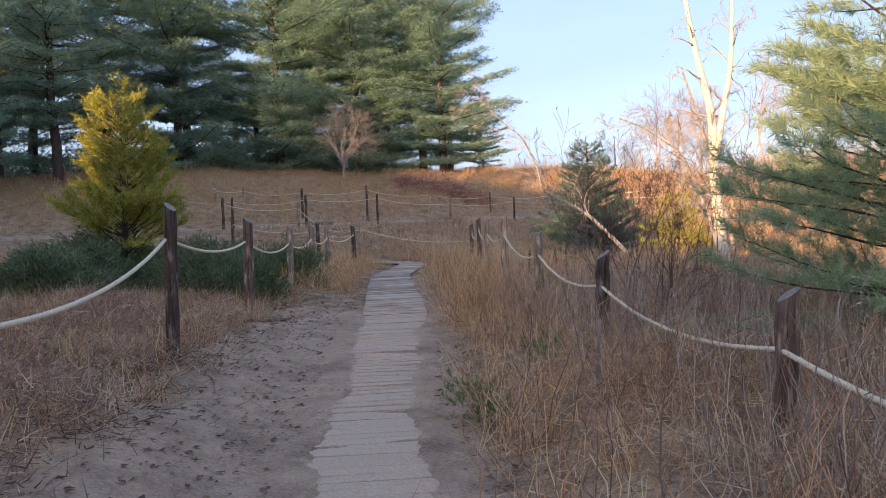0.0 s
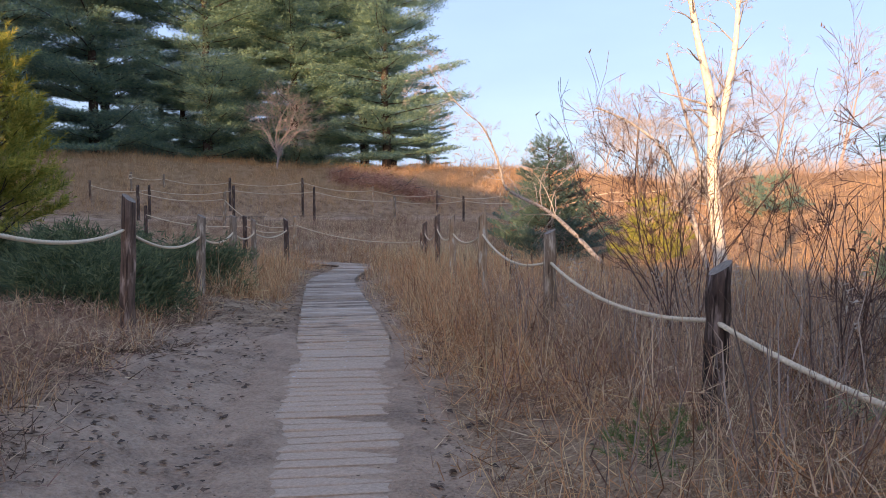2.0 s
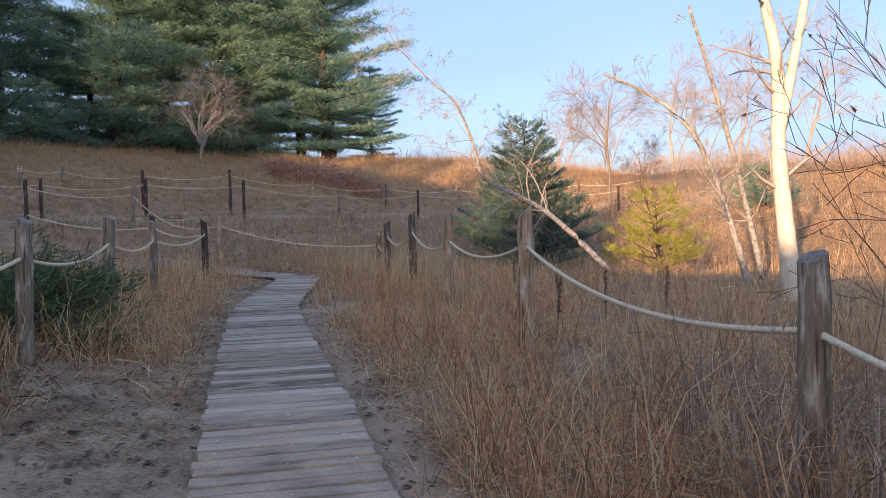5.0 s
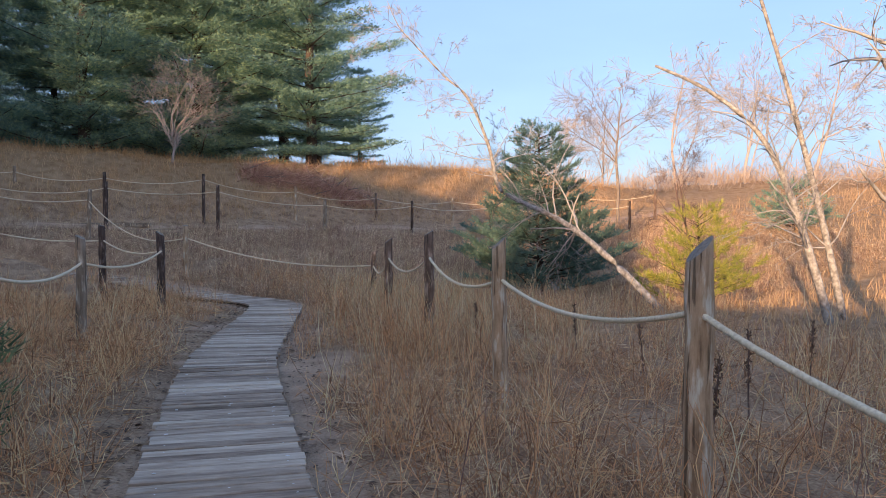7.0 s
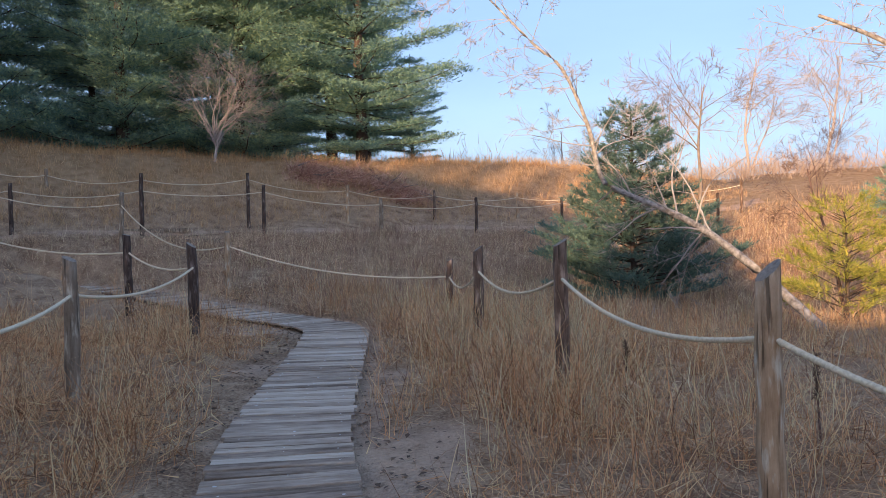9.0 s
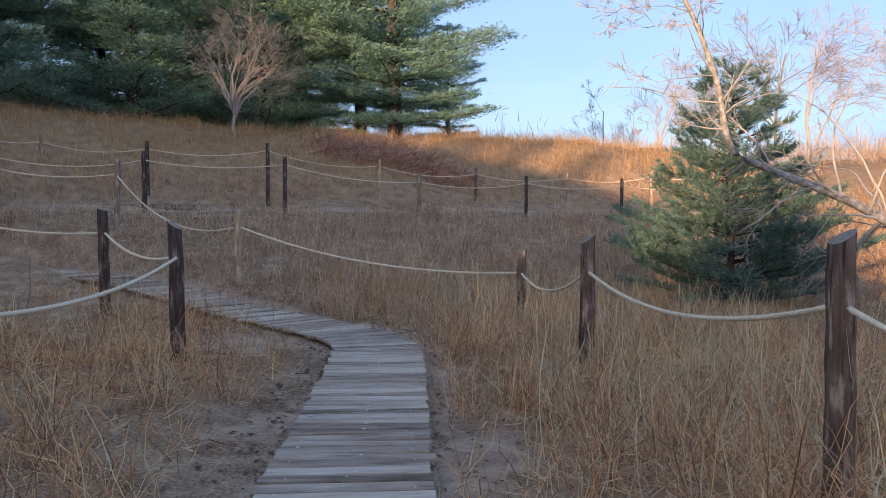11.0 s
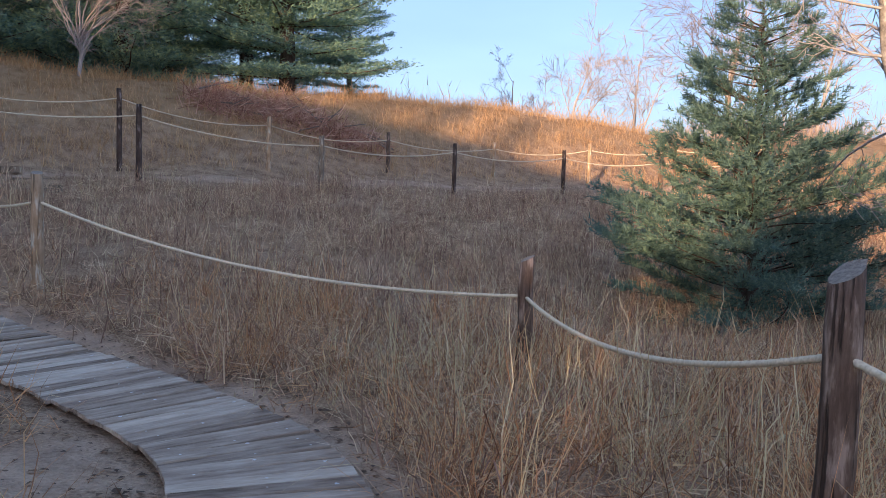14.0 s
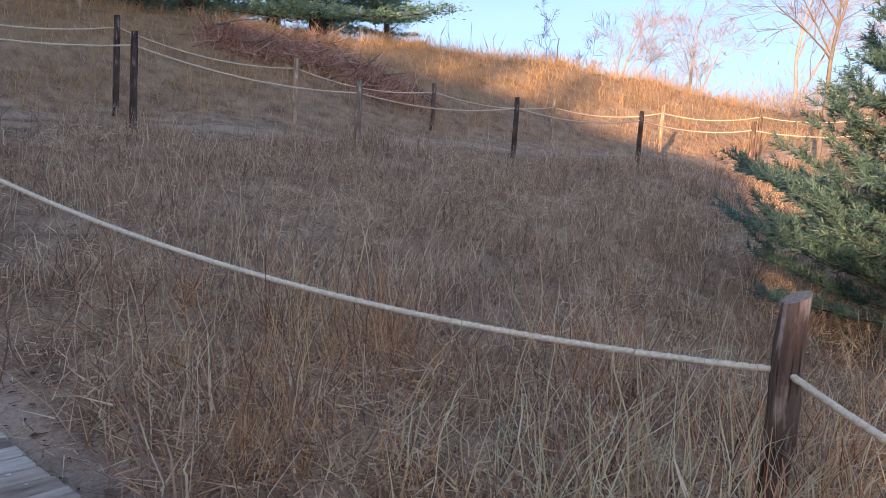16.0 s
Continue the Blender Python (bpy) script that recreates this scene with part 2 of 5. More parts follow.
M_STEM = leaf_material("dead_weed_stems", [(0.1, (0.132, 0.069, 0.054)), (0.5, (0.312, 0.171, 0.126)), (0.9, (0.552, 0.343, 0.252))], 0.7, 0.1)
M_GREYSTEM = leaf_material("grey_dead_stems", [(0.1, (0.130, 0.098, 0.084)), (0.5, (0.330, 0.260, 0.219)), (0.9, (0.550, 0.461, 0.391))], 0.75, 0.1)
M_RED = leaf_material("red_brown_brush", [(0.1, (0.15, 0.07, 0.05)), (0.5, (0.50, 0.25, 0.18)), (0.9, (0.84, 0.60, 0.46))], 0.7, 0.1)
M_DEADLEAF = leaf_material("dead_leaves", [(0.1, (0.066, 0.040, 0.028)), (0.5, (0.154, 0.090, 0.057)), (0.9, (0.330, 0.200, 0.123))], 0.6, 0.2)
M_OLDBIRCH = bark_material("grey_birch_bark", [(0.3, (0.10, 0.088, 0.08)), (0.5, (0.29, 0.265, 0.245)), (0.7, (0.50, 0.465, 0.43))], (4, 4, 4), 3.0)
M_FRESH = leaf_material("fresh_green_needles", [(0.15, (0.066, 0.134, 0.035)), (0.5, (0.119, 0.205, 0.056)), (0.85, (0.198, 0.269, 0.091))], 0.55, 0.4)
M_FAR = leaf_material("far_bare_twigs", [(0.1, (0.30, 0.20, 0.155)), (0.5, (0.46, 0.34, 0.26)), (0.9, (0.60, 0.47, 0.36))], 0.8, 0.3, 0.5)
M_FLECK = bark_material("pale_fleck", [(0.3, (0.55, 0.54, 0.52)), (0.7, (0.80, 0.79, 0.77))], (30, 30, 30))
M_FLUFF = leaf_material("seed_heads", [(0.1, (0.30, 0.23, 0.17)), (0.9, (0.62, 0.54, 0.45))], 0.8, 0.3)


# ---- mesh tools ----
def mesh_from(name, verts, faces, material, smooth=False):
    me = bpy.data.meshes.new(name)
    me.from_pydata(verts, [], faces)
    for mt in material if isinstance(material, (list, tuple)) else [material]:
        me.materials.append(mt)
    if smooth:
        me.shade_smooth()
    return me


def strips(name, roots, heights, widths, lean, turn, material, segs=3, kink=None):
    """Many blades as one mesh: each a strip that arches over, ending in a point. roots: (n, 3); lean: the tip's angle from upright."""
    n = len(roots)
    side = np.stack([np.cos(turn), np.sin(turn), np.zeros(n)], 1)
    way = np.stack([-np.sin(turn), np.cos(turn), np.zeros(n)], 1)
    up = np.array([0, 0, 1.0])
    p, w, rows = roots.copy(), side * (widths / 2)[:, None], []
    for i in range(segs):
        rows += [p - w * (1 - 0.25 * i / segs), p + w * (1 - 0.25 * i / segs)]
        th = lean * (0.25 + 1.1 * (i + 0.5) / segs)
        step = up * np.cos(th)[:, None] + way * np.sin(th)[:, None]
        if kink is not None:
            step = step + kink[:, i]
        p = p + step * (heights / segs)[:, None]
    rows.append(p)
    k = 2 * segs + 1
    co = np.stack(rows, 1).reshape(-1, 3)
    loop, start = [], []
    for i in range(segs - 1):
        start.append(len(loop))
        loop += [2 * i, 2 * i + 1, 2 * i + 3, 2 * i + 2]
    start.append(len(loop))
    loop += [2 * segs - 2, 2 * segs - 1, 2 * segs]
    loops = ((np.arange(n) * k)[:, None] + np.array(loop)).ravel()
    starts = ((np.arange(n) * len(loop))[:, None] + np.array(start)).ravel()
    return raw_mesh(name, co, loops, starts, material)


def raw_mesh(name, co, loops, starts, material):
    me = bpy.data.meshes.new(name)
    me.vertices.add(len(co))
    me.vertices.foreach_set("co", np.ascontiguousarray(co, np.float32).ravel())
    me.loops.add(len(loops))
    me.loops.foreach_set("vertex_index", np.ascontiguousarray(loops, np.int32))
    me.polygons.add(len(starts))
    me.polygons.foreach_set("loop_start", np.ascontiguousarray(starts, np.int32))
    me.materials.append(material)
    me.update(calc_edges=True)
    me.validate()
    return me


def needles(name, base, way, length, width, material, rng):
    """Single thin triangles from base along way: needles, leaves, flat sprays. Arrays of n."""
    n = len(base)
    way = way / np.linalg.norm(way, axis=1)[:, None]
    r = rng.normal(size=(n, 3))
    side = np.cross(way, r)
    side /= np.linalg.norm(side, axis=1)[:, None] + 1e-9
    w = side * (np.asarray(width) / 2).reshape(-1, 1)
    tip = base + way * np.asarray(length).reshape(-1, 1)
    co = np.stack([base + w, tip, base - w], 1).reshape(-1, 3)
    return raw_mesh(name, co, np.arange(3 * n), np.arange(n) * 3, material)


def dead_leaves(name, base, turn, size, material, rng):
    """Curled leaves: each a folded diamond with raised sides. Arrays of n."""
    n = len(base)
    a = np.stack([np.cos(turn), np.sin(turn), rng.normal(size=n) * 0.15], 1)
    b = np.stack([-np.sin(turn), np.cos(turn), rng.uniform(0.1, 0.6, n)], 1)
    c = np.stack([np.sin(turn), -np.cos(turn), rng.uniform(0.1, 0.6, n)], 1)
    k, w = size[:, None], (size * rng.uniform(0.22, 0.42, n))[:, None]
    co = np.stack([base - a * k * 0.5, base + c * w - a * k * 0.08, base + a * k * 0.5, base + b * w - a * k * 0.08, base + a * k * 0.1], 1).reshape(-1, 3)
    loop = (np.arange(n)[:, None] * 5 + np.array([0, 1, 4, 1, 2, 4, 2, 3, 4, 3, 0, 4])).ravel()
    return raw_mesh(name, co, loop, np.arange(4 * n) * 3, material)


class Tubes:
    """Tapered round branches gathered into one mesh."""
    def __init__(self):
        self.v, self.f = [], []

    def add(self, pts, radii, sides=5):
        start = len(self.v)
        for i, (p, r) in enumerate(zip(pts, radii)):
            d = (pts[min(i + 1, len(pts) - 1)] - pts[max(i - 1, 0)])
            d = d.normalized() if d.length > 1e-6 else Vector((0, 0, 1))
            a = d.orthogonal().normalized()
            b = d.cross(a)
            for k in range(sides):
                t = 2 * math.pi * k / sides
                self.v.append(p + a * (r * math.cos(t)) + b * (r * math.sin(t)))
        for i in range(len(pts) - 1):
            for k in range(sides):
                j = start + i * sides
                self.f.append((j + k, j + (k + 1) % sides, j + sides + (k + 1) % sides, j + sides + k))
        self.f.append(tuple(start + (len(pts) - 1) * sides + k for k in range(sides)))

    def mesh(self, name, material):
        return mesh_from(name, self.v, self.f, material, True)


def part(name, me, parent, label="", m=None):
    ob = new(name, me)
    ob.parent = parent
    if m is not None:
        ob.matrix_basis = m
    if label:
        ob["label"] = label
    return ob


def thing(name, label, category, at=(0, 0, 0), group="", turn=0.0):
    ob = new(name)
    ob.matrix_basis = pose(*at, 0, 0, turn)
    return tagged(ob, label, category, group)


# ---- the lie of the land ----
def smooth(a, b, v):
    t = np.clip((v - a) / (b - a), 0, 1)
    return t * t * (3 - 2 * t)


LINE = [(3.5, -9.5), (2.75, -7.0), (1.85, -4.4), (1.0, -1.9), (0.18, 0.75), (-0.95, 3.8), (-2.25, 7.25), (-3.2, 10.0), (-3.95, 13.2), (-4.4, 15.2),
        (-4.72, 16.35), (-5.12, 17.05), (-5.68, 17.62), (-6.5, 18.3), (-7.4, 19.0), (-8.4, 19.7), (-9.7, 20.6), (-11.6, 21.7), (-14.5, 22.5)]


def curve_points(ctrl, step):
    """Evenly spaced points on a Catmull-Rom curve."""
    c = np.array([ctrl[0], *ctrl, ctrl[-1]], float)
    out = []
    for i in range(1, len(c) - 2):
        for u in np.linspace(0, 1, 40, endpoint=False):
            p0, p1, p2, p3 = c[i - 1], c[i], c[i + 1], c[i + 2]
            out.append(0.5 * (2 * p1 + (p2 - p0) * u + (2 * p0 - 5 * p1 + 4 * p2 - p3) * u**2 + (3 * p1 - p0 - 3 * p2 + p3) * u**3))
    out = np.array(out)
    d = np.r_[0, np.cumsum(np.linalg.norm(np.diff(out, axis=0), axis=1))]
    at = np.arange(0, d[-1], step)
    return np.stack([np.interp(at, d, out[:, k]) for k in range(out.shape[1])], 1)


TRAIL = curve_points(LINE, 0.1)


def trail_side(x, y):
    """Signed distance to the boardwalk's middle, positive to the right of the walker."""
    x, y = np.asarray(x, float), np.asarray(y, float)
    flat = np.stack([x.ravel(), y.ravel()], 1)
    best, sign = np.full(len(flat), 1e9), np.ones(len(flat))
    for i in range(0, len(TRAIL) - 3, 3):
        a, b = TRAIL[i], TRAIL[i + 3]
        d = b - a
        t = np.clip(((flat - a) @ d) / (d @ d), 0, 1)
        off = flat - (a + t[:, None] * d)
        r = np.hypot(off[:, 0], off[:, 1])
        near = r < best
        best[near] = r[near]
        sign[near] = np.sign(off[near, 0] * d[1] - off[near, 1] * d[0])
    return (best * sign).reshape(x.shape)


def trail_z(y):
    return np.interp(y, [-10, -4, 0, 3, 6, 19, 22.5, 30], [-0.42, -0.40, -0.19, -0.09, -0.08, -0.10, 0.25, 0.3])


HILL_S = [-60, 14, 18, 22, 25, 28.4, 29.2, 31.6, 32.6, 35, 37.4, 41, 50, 62, 90, 140]
HILL_Z = [0, 0, 0.05, 0.42, 0.85, 1.40, 1.52, 1.72, 1.98, 3.25, 4.65, 5.35, 5.7, 5.6, 3.5, 3.0]


def land(x, y, rough=True):
    x, y = np.asarray(x, float), np.asarray(y, float)
    s, q = -0.61 * x + 0.79 * y, 0.79 * x + 0.61 * y
    base = np.interp(y, [-10, -4, 0, 3, 6, 25], [-0.42, -0.40, -0.19, -0.09, -0.08, -0.08])
    hill = np.interp(s, HILL_S, HILL_Z)
    hill = hill * (1 - 0.12 * smooth(24, 40, q) - 0.18 * smooth(34, 44, s) * smooth(18, 34, q))
    dx, dy = x - 9, y - 11
    r = np.hypot(dx, dy)
    dune = np.interp(r, [0, 12, 24, 30, 50, 70, 160], [0, 0, 1.7, 2.4, 4.9, 5.2, 3.0]) * smooth(-12, 12, x) * smooth(-30, 14, y)
    z = base + np.maximum(hill, dune)
    # a hollow with the young pines, and the bank of sand by the start
    z = z - 0.75 * np.exp(-((x - 1.5) ** 2 / 30 + (y - 24) ** 2 / 22)) - 0.25 * np.exp(-((x - 6) ** 2 / 14 + (y - 12) ** 2 / 60))
    near = trail_side(x, y) if rough else np.zeros_like(x)
    z = z + 0.5 * smooth(1.2, 4.5, -near) * smooth(3.0, -4.0, y) * (s < 25)
    # an unseen ridge added behind the walker to shade the path; notches pass sun
    top = np.interp(x, [-70, -44, -38, -33, -28, -25, -22, -20.4, -19.5, -18.9, -17.8, -17.1, -16.0, -14.8, -13.5, -12.6, -10, -8, -5, 2, 12, 40], [21.5, 20.0, 18.4, 16.9, 16.4, 15.6, 14.3, 13.6, 10.0, 7.6, 7.6, 11.4, 11.6, 10.4, 9.2, 8.6, 8.7, 8.4, 7.0, 6.4, 3.0, 0.0])
    z = z + top * np.exp(-((y + 30) / 7.5) ** 2)
    if rough:
        bumps = 0.10 * (np.sin(x * 1.1 + 0.6 * y) * np.sin(y * 0.9 - 0.4 * x)) + 0.05 * np.sin(2.3 * x + 1.1) * np.sin(2.0 * y) + 0.5 * np.sin(0.16 * x + 1) * np.sin(0.13 * y + 2) * smooth(38, 60, s + 0.4 * r)
        z = z + bumps * smooth(0.5, 2.2, np.abs(near))
        deck = smooth(1.6, 0.75, np.abs(near))
        z = z * (1 - deck) + (trail_z(y) - 0.035 * smooth(0.75, 0.5, np.abs(near)) * smooth(-0.5, 2.5, y) + 0.039 * smooth(2.2, 0.0, y)) * deck
    return z


def land_at(x, y):
    return float(land(np.array([x]), np.array([y]))[0])


def bare(x, y):
    """Trodden sand beside the boards, where little grows."""
    spots = [(-6.2, 16.3, 1.0, 1.2), (-2.1, 9.6, 0.42, 1.5), (-4.6, 13.3, 0.55, 1.3), (-2.9, 12.6, 0.35, 0.9)]
    return np.clip(sum(np.exp(-(((x - a) / r) ** 2 + ((y - b) / q) ** 2)) for a, b, r, q in spots), 0, 1)


def sand_mask(x, y):
    near = trail_side(x, y)
    left = smooth(4.8, 1.2, -near) * smooth(4.2, 0.0, y) * (near < 0)
    right = smooth(1.1, 0.6, near) * (near > 0)
    side = smooth(0.95, 0.55, np.abs(near)) * (0.62 + 0.38 * smooth(4, 1, y))
    patch = 0.78 * bare(x, y)
    s = -0.61 * x + 0.79 * y
    far = 0.85 * np.exp(-((s - 30.3) / 0.9) ** 2) * (x < 8)
    return np.clip(np.maximum.reduce([left, right * 0.8, side * 0.85, patch, far]), 0, 1)


def axis_steps(fine_a, fine_b, step, mid_a, mid_b, mid, end):
    v = list(np.arange(fine_a, fine_b, step))
    a = list(np.arange(fine_b, mid_b, mid))
    b = list(np.arange(fine_a - mid, mid_a, -mid))[::-1]
    hi = list(mid_b + (end - mid_b) * np.linspace(0, 1, 22) ** 2)
    lo = list(mid_a - (end + mid_a) * np.linspace(0, 1, 22) ** 2)[::-1]
    return np.array(sorted(set(np.round(lo + b + v + a + hi, 3))))


def build_ground():
    xs, ys = axis_steps(-15, 8, 0.22, -60, 60, 0.9, 900), axis_steps(-9, 24, 0.22, -50, 75, 0.9, 900)
    gx, gy = np.meshgrid(xs, ys)
    gz = land(gx, gy)
    co = np.stack([gx.ravel(), gy.ravel(), gz.ravel()], 1)
    w, h = len(xs), len(ys)
    i = (np.arange(h - 1)[:, None] * w + np.arange(w - 1)).ravel()
    loops = np.stack([i, i + 1, i + w + 1, i + w], 1).ravel()
    me = raw_mesh("ground", co, loops, np.arange(len(i)) * 4, M_GROUND)
    me.shade_smooth()
    s = -0.61 * gx + 0.79 * gy
    for name, v in (("sand", sand_mask(gx, gy)), ("dune", np.maximum(smooth(33, 36, s), smooth(5, 12, gx + 0.1 * gy)))):
        me.attributes.new(name, "FLOAT", "POINT").data.foreach_set("value", np.ascontiguousarray(v.ravel(), np.float32))
    tagged(new("ground", me), "sandy dune ground with brown plant litter", "ground", kind="structure")


build_ground()

GX, GY = np.arange(-62, 62, 0.25), np.arange(-14, 78, 0.25)
_mx, _my = np.meshgrid(GX, GY)
GRID_Z, GRID_NEAR = land(_mx, _my), trail_side(_mx, _my)


def sample(grid, x, y):
    u, v = np.clip((x - GX[0]) / 0.25, 0, len(GX) - 2.001), np.clip((y - GY[0]) / 0.25, 0, len(GY) - 2.001)
    i, j = u.astype(int), v.astype(int)
    a, b = u - i, v - j
    return grid[j, i] * (1 - a) * (1 - b) + grid[j, i + 1] * a * (1 - b) + grid[j + 1, i] * (1 - a) * b + grid[j + 1, i + 1] * a * b


# ---- rope fences ----
def post_mesh(height, radius, cut, cut_turn, kind, seed):
    """A round post with an uneven side, its top sawn off aslant."""
    rng = random.Random(seed)
    sides, levels = 14, 9
    wob = [1 + rng.uniform(-0.10, 0.08) for _ in range(sides)]
    bend = [(rng.uniform(-0.1, 0.1) * radius, rng.uniform(-0.1, 0.1) * radius) for _ in range(levels + 1)]
    v, f = [], []
    for i in range(levels + 1):
        k = i / levels
        for j in range(sides):
            t = 2 * math.pi * j / sides
            r = radius * wob[j] * (1.05 - 0.10 * k) * (1 + rng.uniform(-0.018, 0.018))
            if i == levels:
                r *= 0.95
            x, y = r * math.cos(t) + bend[i][0], r * math.sin(t) + bend[i][1]
            top = height + cut * (x * math.cos(cut_turn) + y * math.sin(cut_turn))
            v.append((x, y, -0.35 + (top + 0.35) * k))
    for i in range(levels):
        for j in range(sides):
            a = i * sides
            f.append((a + j, a + (j + 1) % sides, a + sides + (j + 1) % sides, a + sides + j))
    a = levels * sides
    f.append(tuple(range(a, a + sides)))
    me = mesh_from("post", v, f, [M_POST[kind], M_CUT])
    me.polygons[len(f) - 1].material_index = 1
    for p in me.polygons[:-1]:
        p.use_smooth = True
    return me


def rope_mesh(a, b, sag, radius=0.017, step=0.03):
    """A laid rope of three strands hanging between two holes."""
    a, b = Vector(a), Vector(b)
    n = max(8, int((b - a).length / step))
    sides = 9
    v, f = [], []
    way = (b - a).normalized()
    side = way.cross(Vector((0, 0, 1))).normalized()
    up = side.cross(way)
    for i in range(n + 1):
        k = i / n
        c = a.lerp(b, k) - Vector((0, 0, 1)) * sag * 4 * k * (1 - k)
        for j in range(sides):
            t = 2 * math.pi * j / sides
            r = radius * (0.80 + 0.32 * abs(math.cos(1.5 * (t - i * step * 34))))
            v.append(c + side * (r * math.cos(t)) + up * (r * math.sin(t)))
    for i in range(n):
        for j in range(sides):
            p = i * sides
            f.append((p + j, p + (j + 1) % sides, p + sides + (j + 1) % sides, p + sides + j))
    return mesh_from("rope", v, f, M_ROPE, True)


def rope_fence(label, posts, sags, group, radius=0.068, rope=0.0155):
    """posts: x, y, top, kind, cut, cut_turn, lean_x, lean_y. The ropes run through holes below the tops."""
    fence = thing("rope_fence", label, "rope fence", (posts[0][0], posts[0][1], land_at(posts[0][0], posts[0][1])), group)
    shift = fence.matrix_basis.inverted()
    holes = []
    for i, (x, y, top, kind, cut, turn, lx, ly) in enumerate(posts):
        z = land_at(x, y)
        me = post_mesh(top - z, radius * (0.93 + 0.14 * ((i * 7) % 5) / 4), cut, turn, kind, i + int(abs(x) * 10))
        part("post", me, fence, f"{kind} weathered post" if kind in ("pale", "grey") else "", shift @ pose(x, y, z, ly, lx, 0))
        holes.append((x, y, top - 0.31 if radius > 0.06 else top - 0.22))
    for i, sag in enumerate(sags):
        if sag is not None:
            me = rope_mesh(holes[i], holes[i + 1], sag, rope, 0.013 if rope > 0.015 else 0.04)
            part("rope", me, fence, "", shift)
    return fence


PI = math.pi
rope_fence("slant-cut round posts strung with cream rope along the boardwalk", [
    (5.9, -8.6, 0.66, "brown", 0.6, 0.3, 0, 0),
    (4.66, -5.33, 0.70, "brown", 0.75, 0.2, 3.5, 0), (3.36, -1.84, 0.80, "dark", 0.7, 0.4, 2.0, 0), (2.15, 1.58, 1.00, "grey", 0.45, 0.6, 0, 0),
    (0.87, 5.24, 1.27, "pale", 1.0, 0.2, 0.6, 0), (-0.16, 8.24, 1.25, "pale", 0.9, 0.3, -0.8, 0), (-1.18, 11.56, 1.34, "brown", 0.6, 0.3, 0, 0),
    (-2.36, 15.40, 1.21, "brown", 0.7, 0.3, 0.3, 0), (-3.31, 18.99, 0.92, "brown", 0.5, 0.2, 0.8, 0), (-8.58, 21.12, 1.53, "pale", 0.3, 2.0, 0, 0),
    (-12.98, 24.25, 2.65, "grey", 0.2, 2.0, 2, 0), (-17.3, 24.8, 3.05, "dark", 0.1, 0, 0, 0)],
    [0.12, 0.16, 0.16, 0.20, 0.16, 0.19, 0.22, 0.22, 0.24, 0.50, 0.20], "near fences")
rope_fence("dark round posts strung with cream rope beside sand and boardwalk", [
    (1.2, -7.4, 1.10, "dark", 0.5, PI, 0, 0), (-0.68, -3.31, 1.47, "dark", 0.75, PI, 2.2, 0), (-1.92, 0.32, 1.38, "brown", 0.7, PI, 2.0, 0), (-3.2, 4.16, 1.27, "grey", 0.5, PI, 1.5, 0),
    (-4.17, 7.2, 1.32, "grey", 0.4, PI, 0, 0), (-5.32, 10.58, 1.29, "grey", 0.5, PI, -0.3, 0), (-6.24, 14.72, 1.34, "dark", 0.7, PI, -1.2, 0),
    (-8.76, 17.38, 1.50, "dark", 0.3, PI, -1.2, 0), (-13.4, 19.1, 1.95, "dark", 0.2, 0, 0, 0)],
    [0.15, 0.14, 0.17, 0.14, 0.13, 0.15, 0.14, 0.18], "near fences")
rope_fence("slim round posts with thin rope, below the upper path", [
    (-20.7, 26.3, 3.42, "brown", 0.1, 0, 0, 0), (-17.25, 25.6, 3.1, "dark", 0.1, 0, 0, 0), (-13.75, 26.7, 3.05, "dark", 0.1, 0, 0, 0), (-10.57, 28.36, 3.0, "dark", 0.1, 0, 0, 0),
    (-7.27, 30.35, 2.58, "grey", 0.1, 0, 0, 0), (-4.38, 32.87, 2.62, "dark", 0.1, 0, 0, 0), (-1.38, 35.42, 2.64, "dark", 0.1, 0, 0, 0), (1.6, 36.6, 2.62, "brown", 0.1, 0, 0, 0),
    (4.55, 36.5, 2.7, "dark", 0.1, 0, 0, 0)],
    [0.18, 0.2, 0.14, 0.16, 0.16, 0.16, 0.15, 0.12], "upper fences", 0.06, 0.014)
rope_fence("slim round posts with thin rope, above the upper path", [
    (-19.65, 27.95, 3.87, "grey", 0.1, 0, 0, 0), (-18.9, 29.6, 3.86, "grey", 0.1, 0, 0, 0), (-15.27, 29.4, 3.58, "dark", 0.1, 0, 0, 0), (-12.15, 30.96, 3.6, "dark", 0.1, 0, 0, 0),
    (-9.33, 33.63, 3.25, "pale", 0.1, 0, 0, 0), (-6.47, 36.29, 3.09, "brown", 0.1, 0, 0, 0), (-3.3, 38.71, 3.02, "pale", 0.1, 0, 0, 0), (-0.1, 39.68, 3.1, "pale", 0.1, 0, 0, 0),
    (2.9, 40.4, 3.2, "brown", 0.1, 0, 0, 0), (6.3, 40.8, 3.4, "brown", 0.1, 0, 0, 0)],
    [0.1, 0.2, 0.18, 0.2, 0.2, 0.18, 0.18, 0.16, 0.16], "upper fences", 0.06, 0.014)


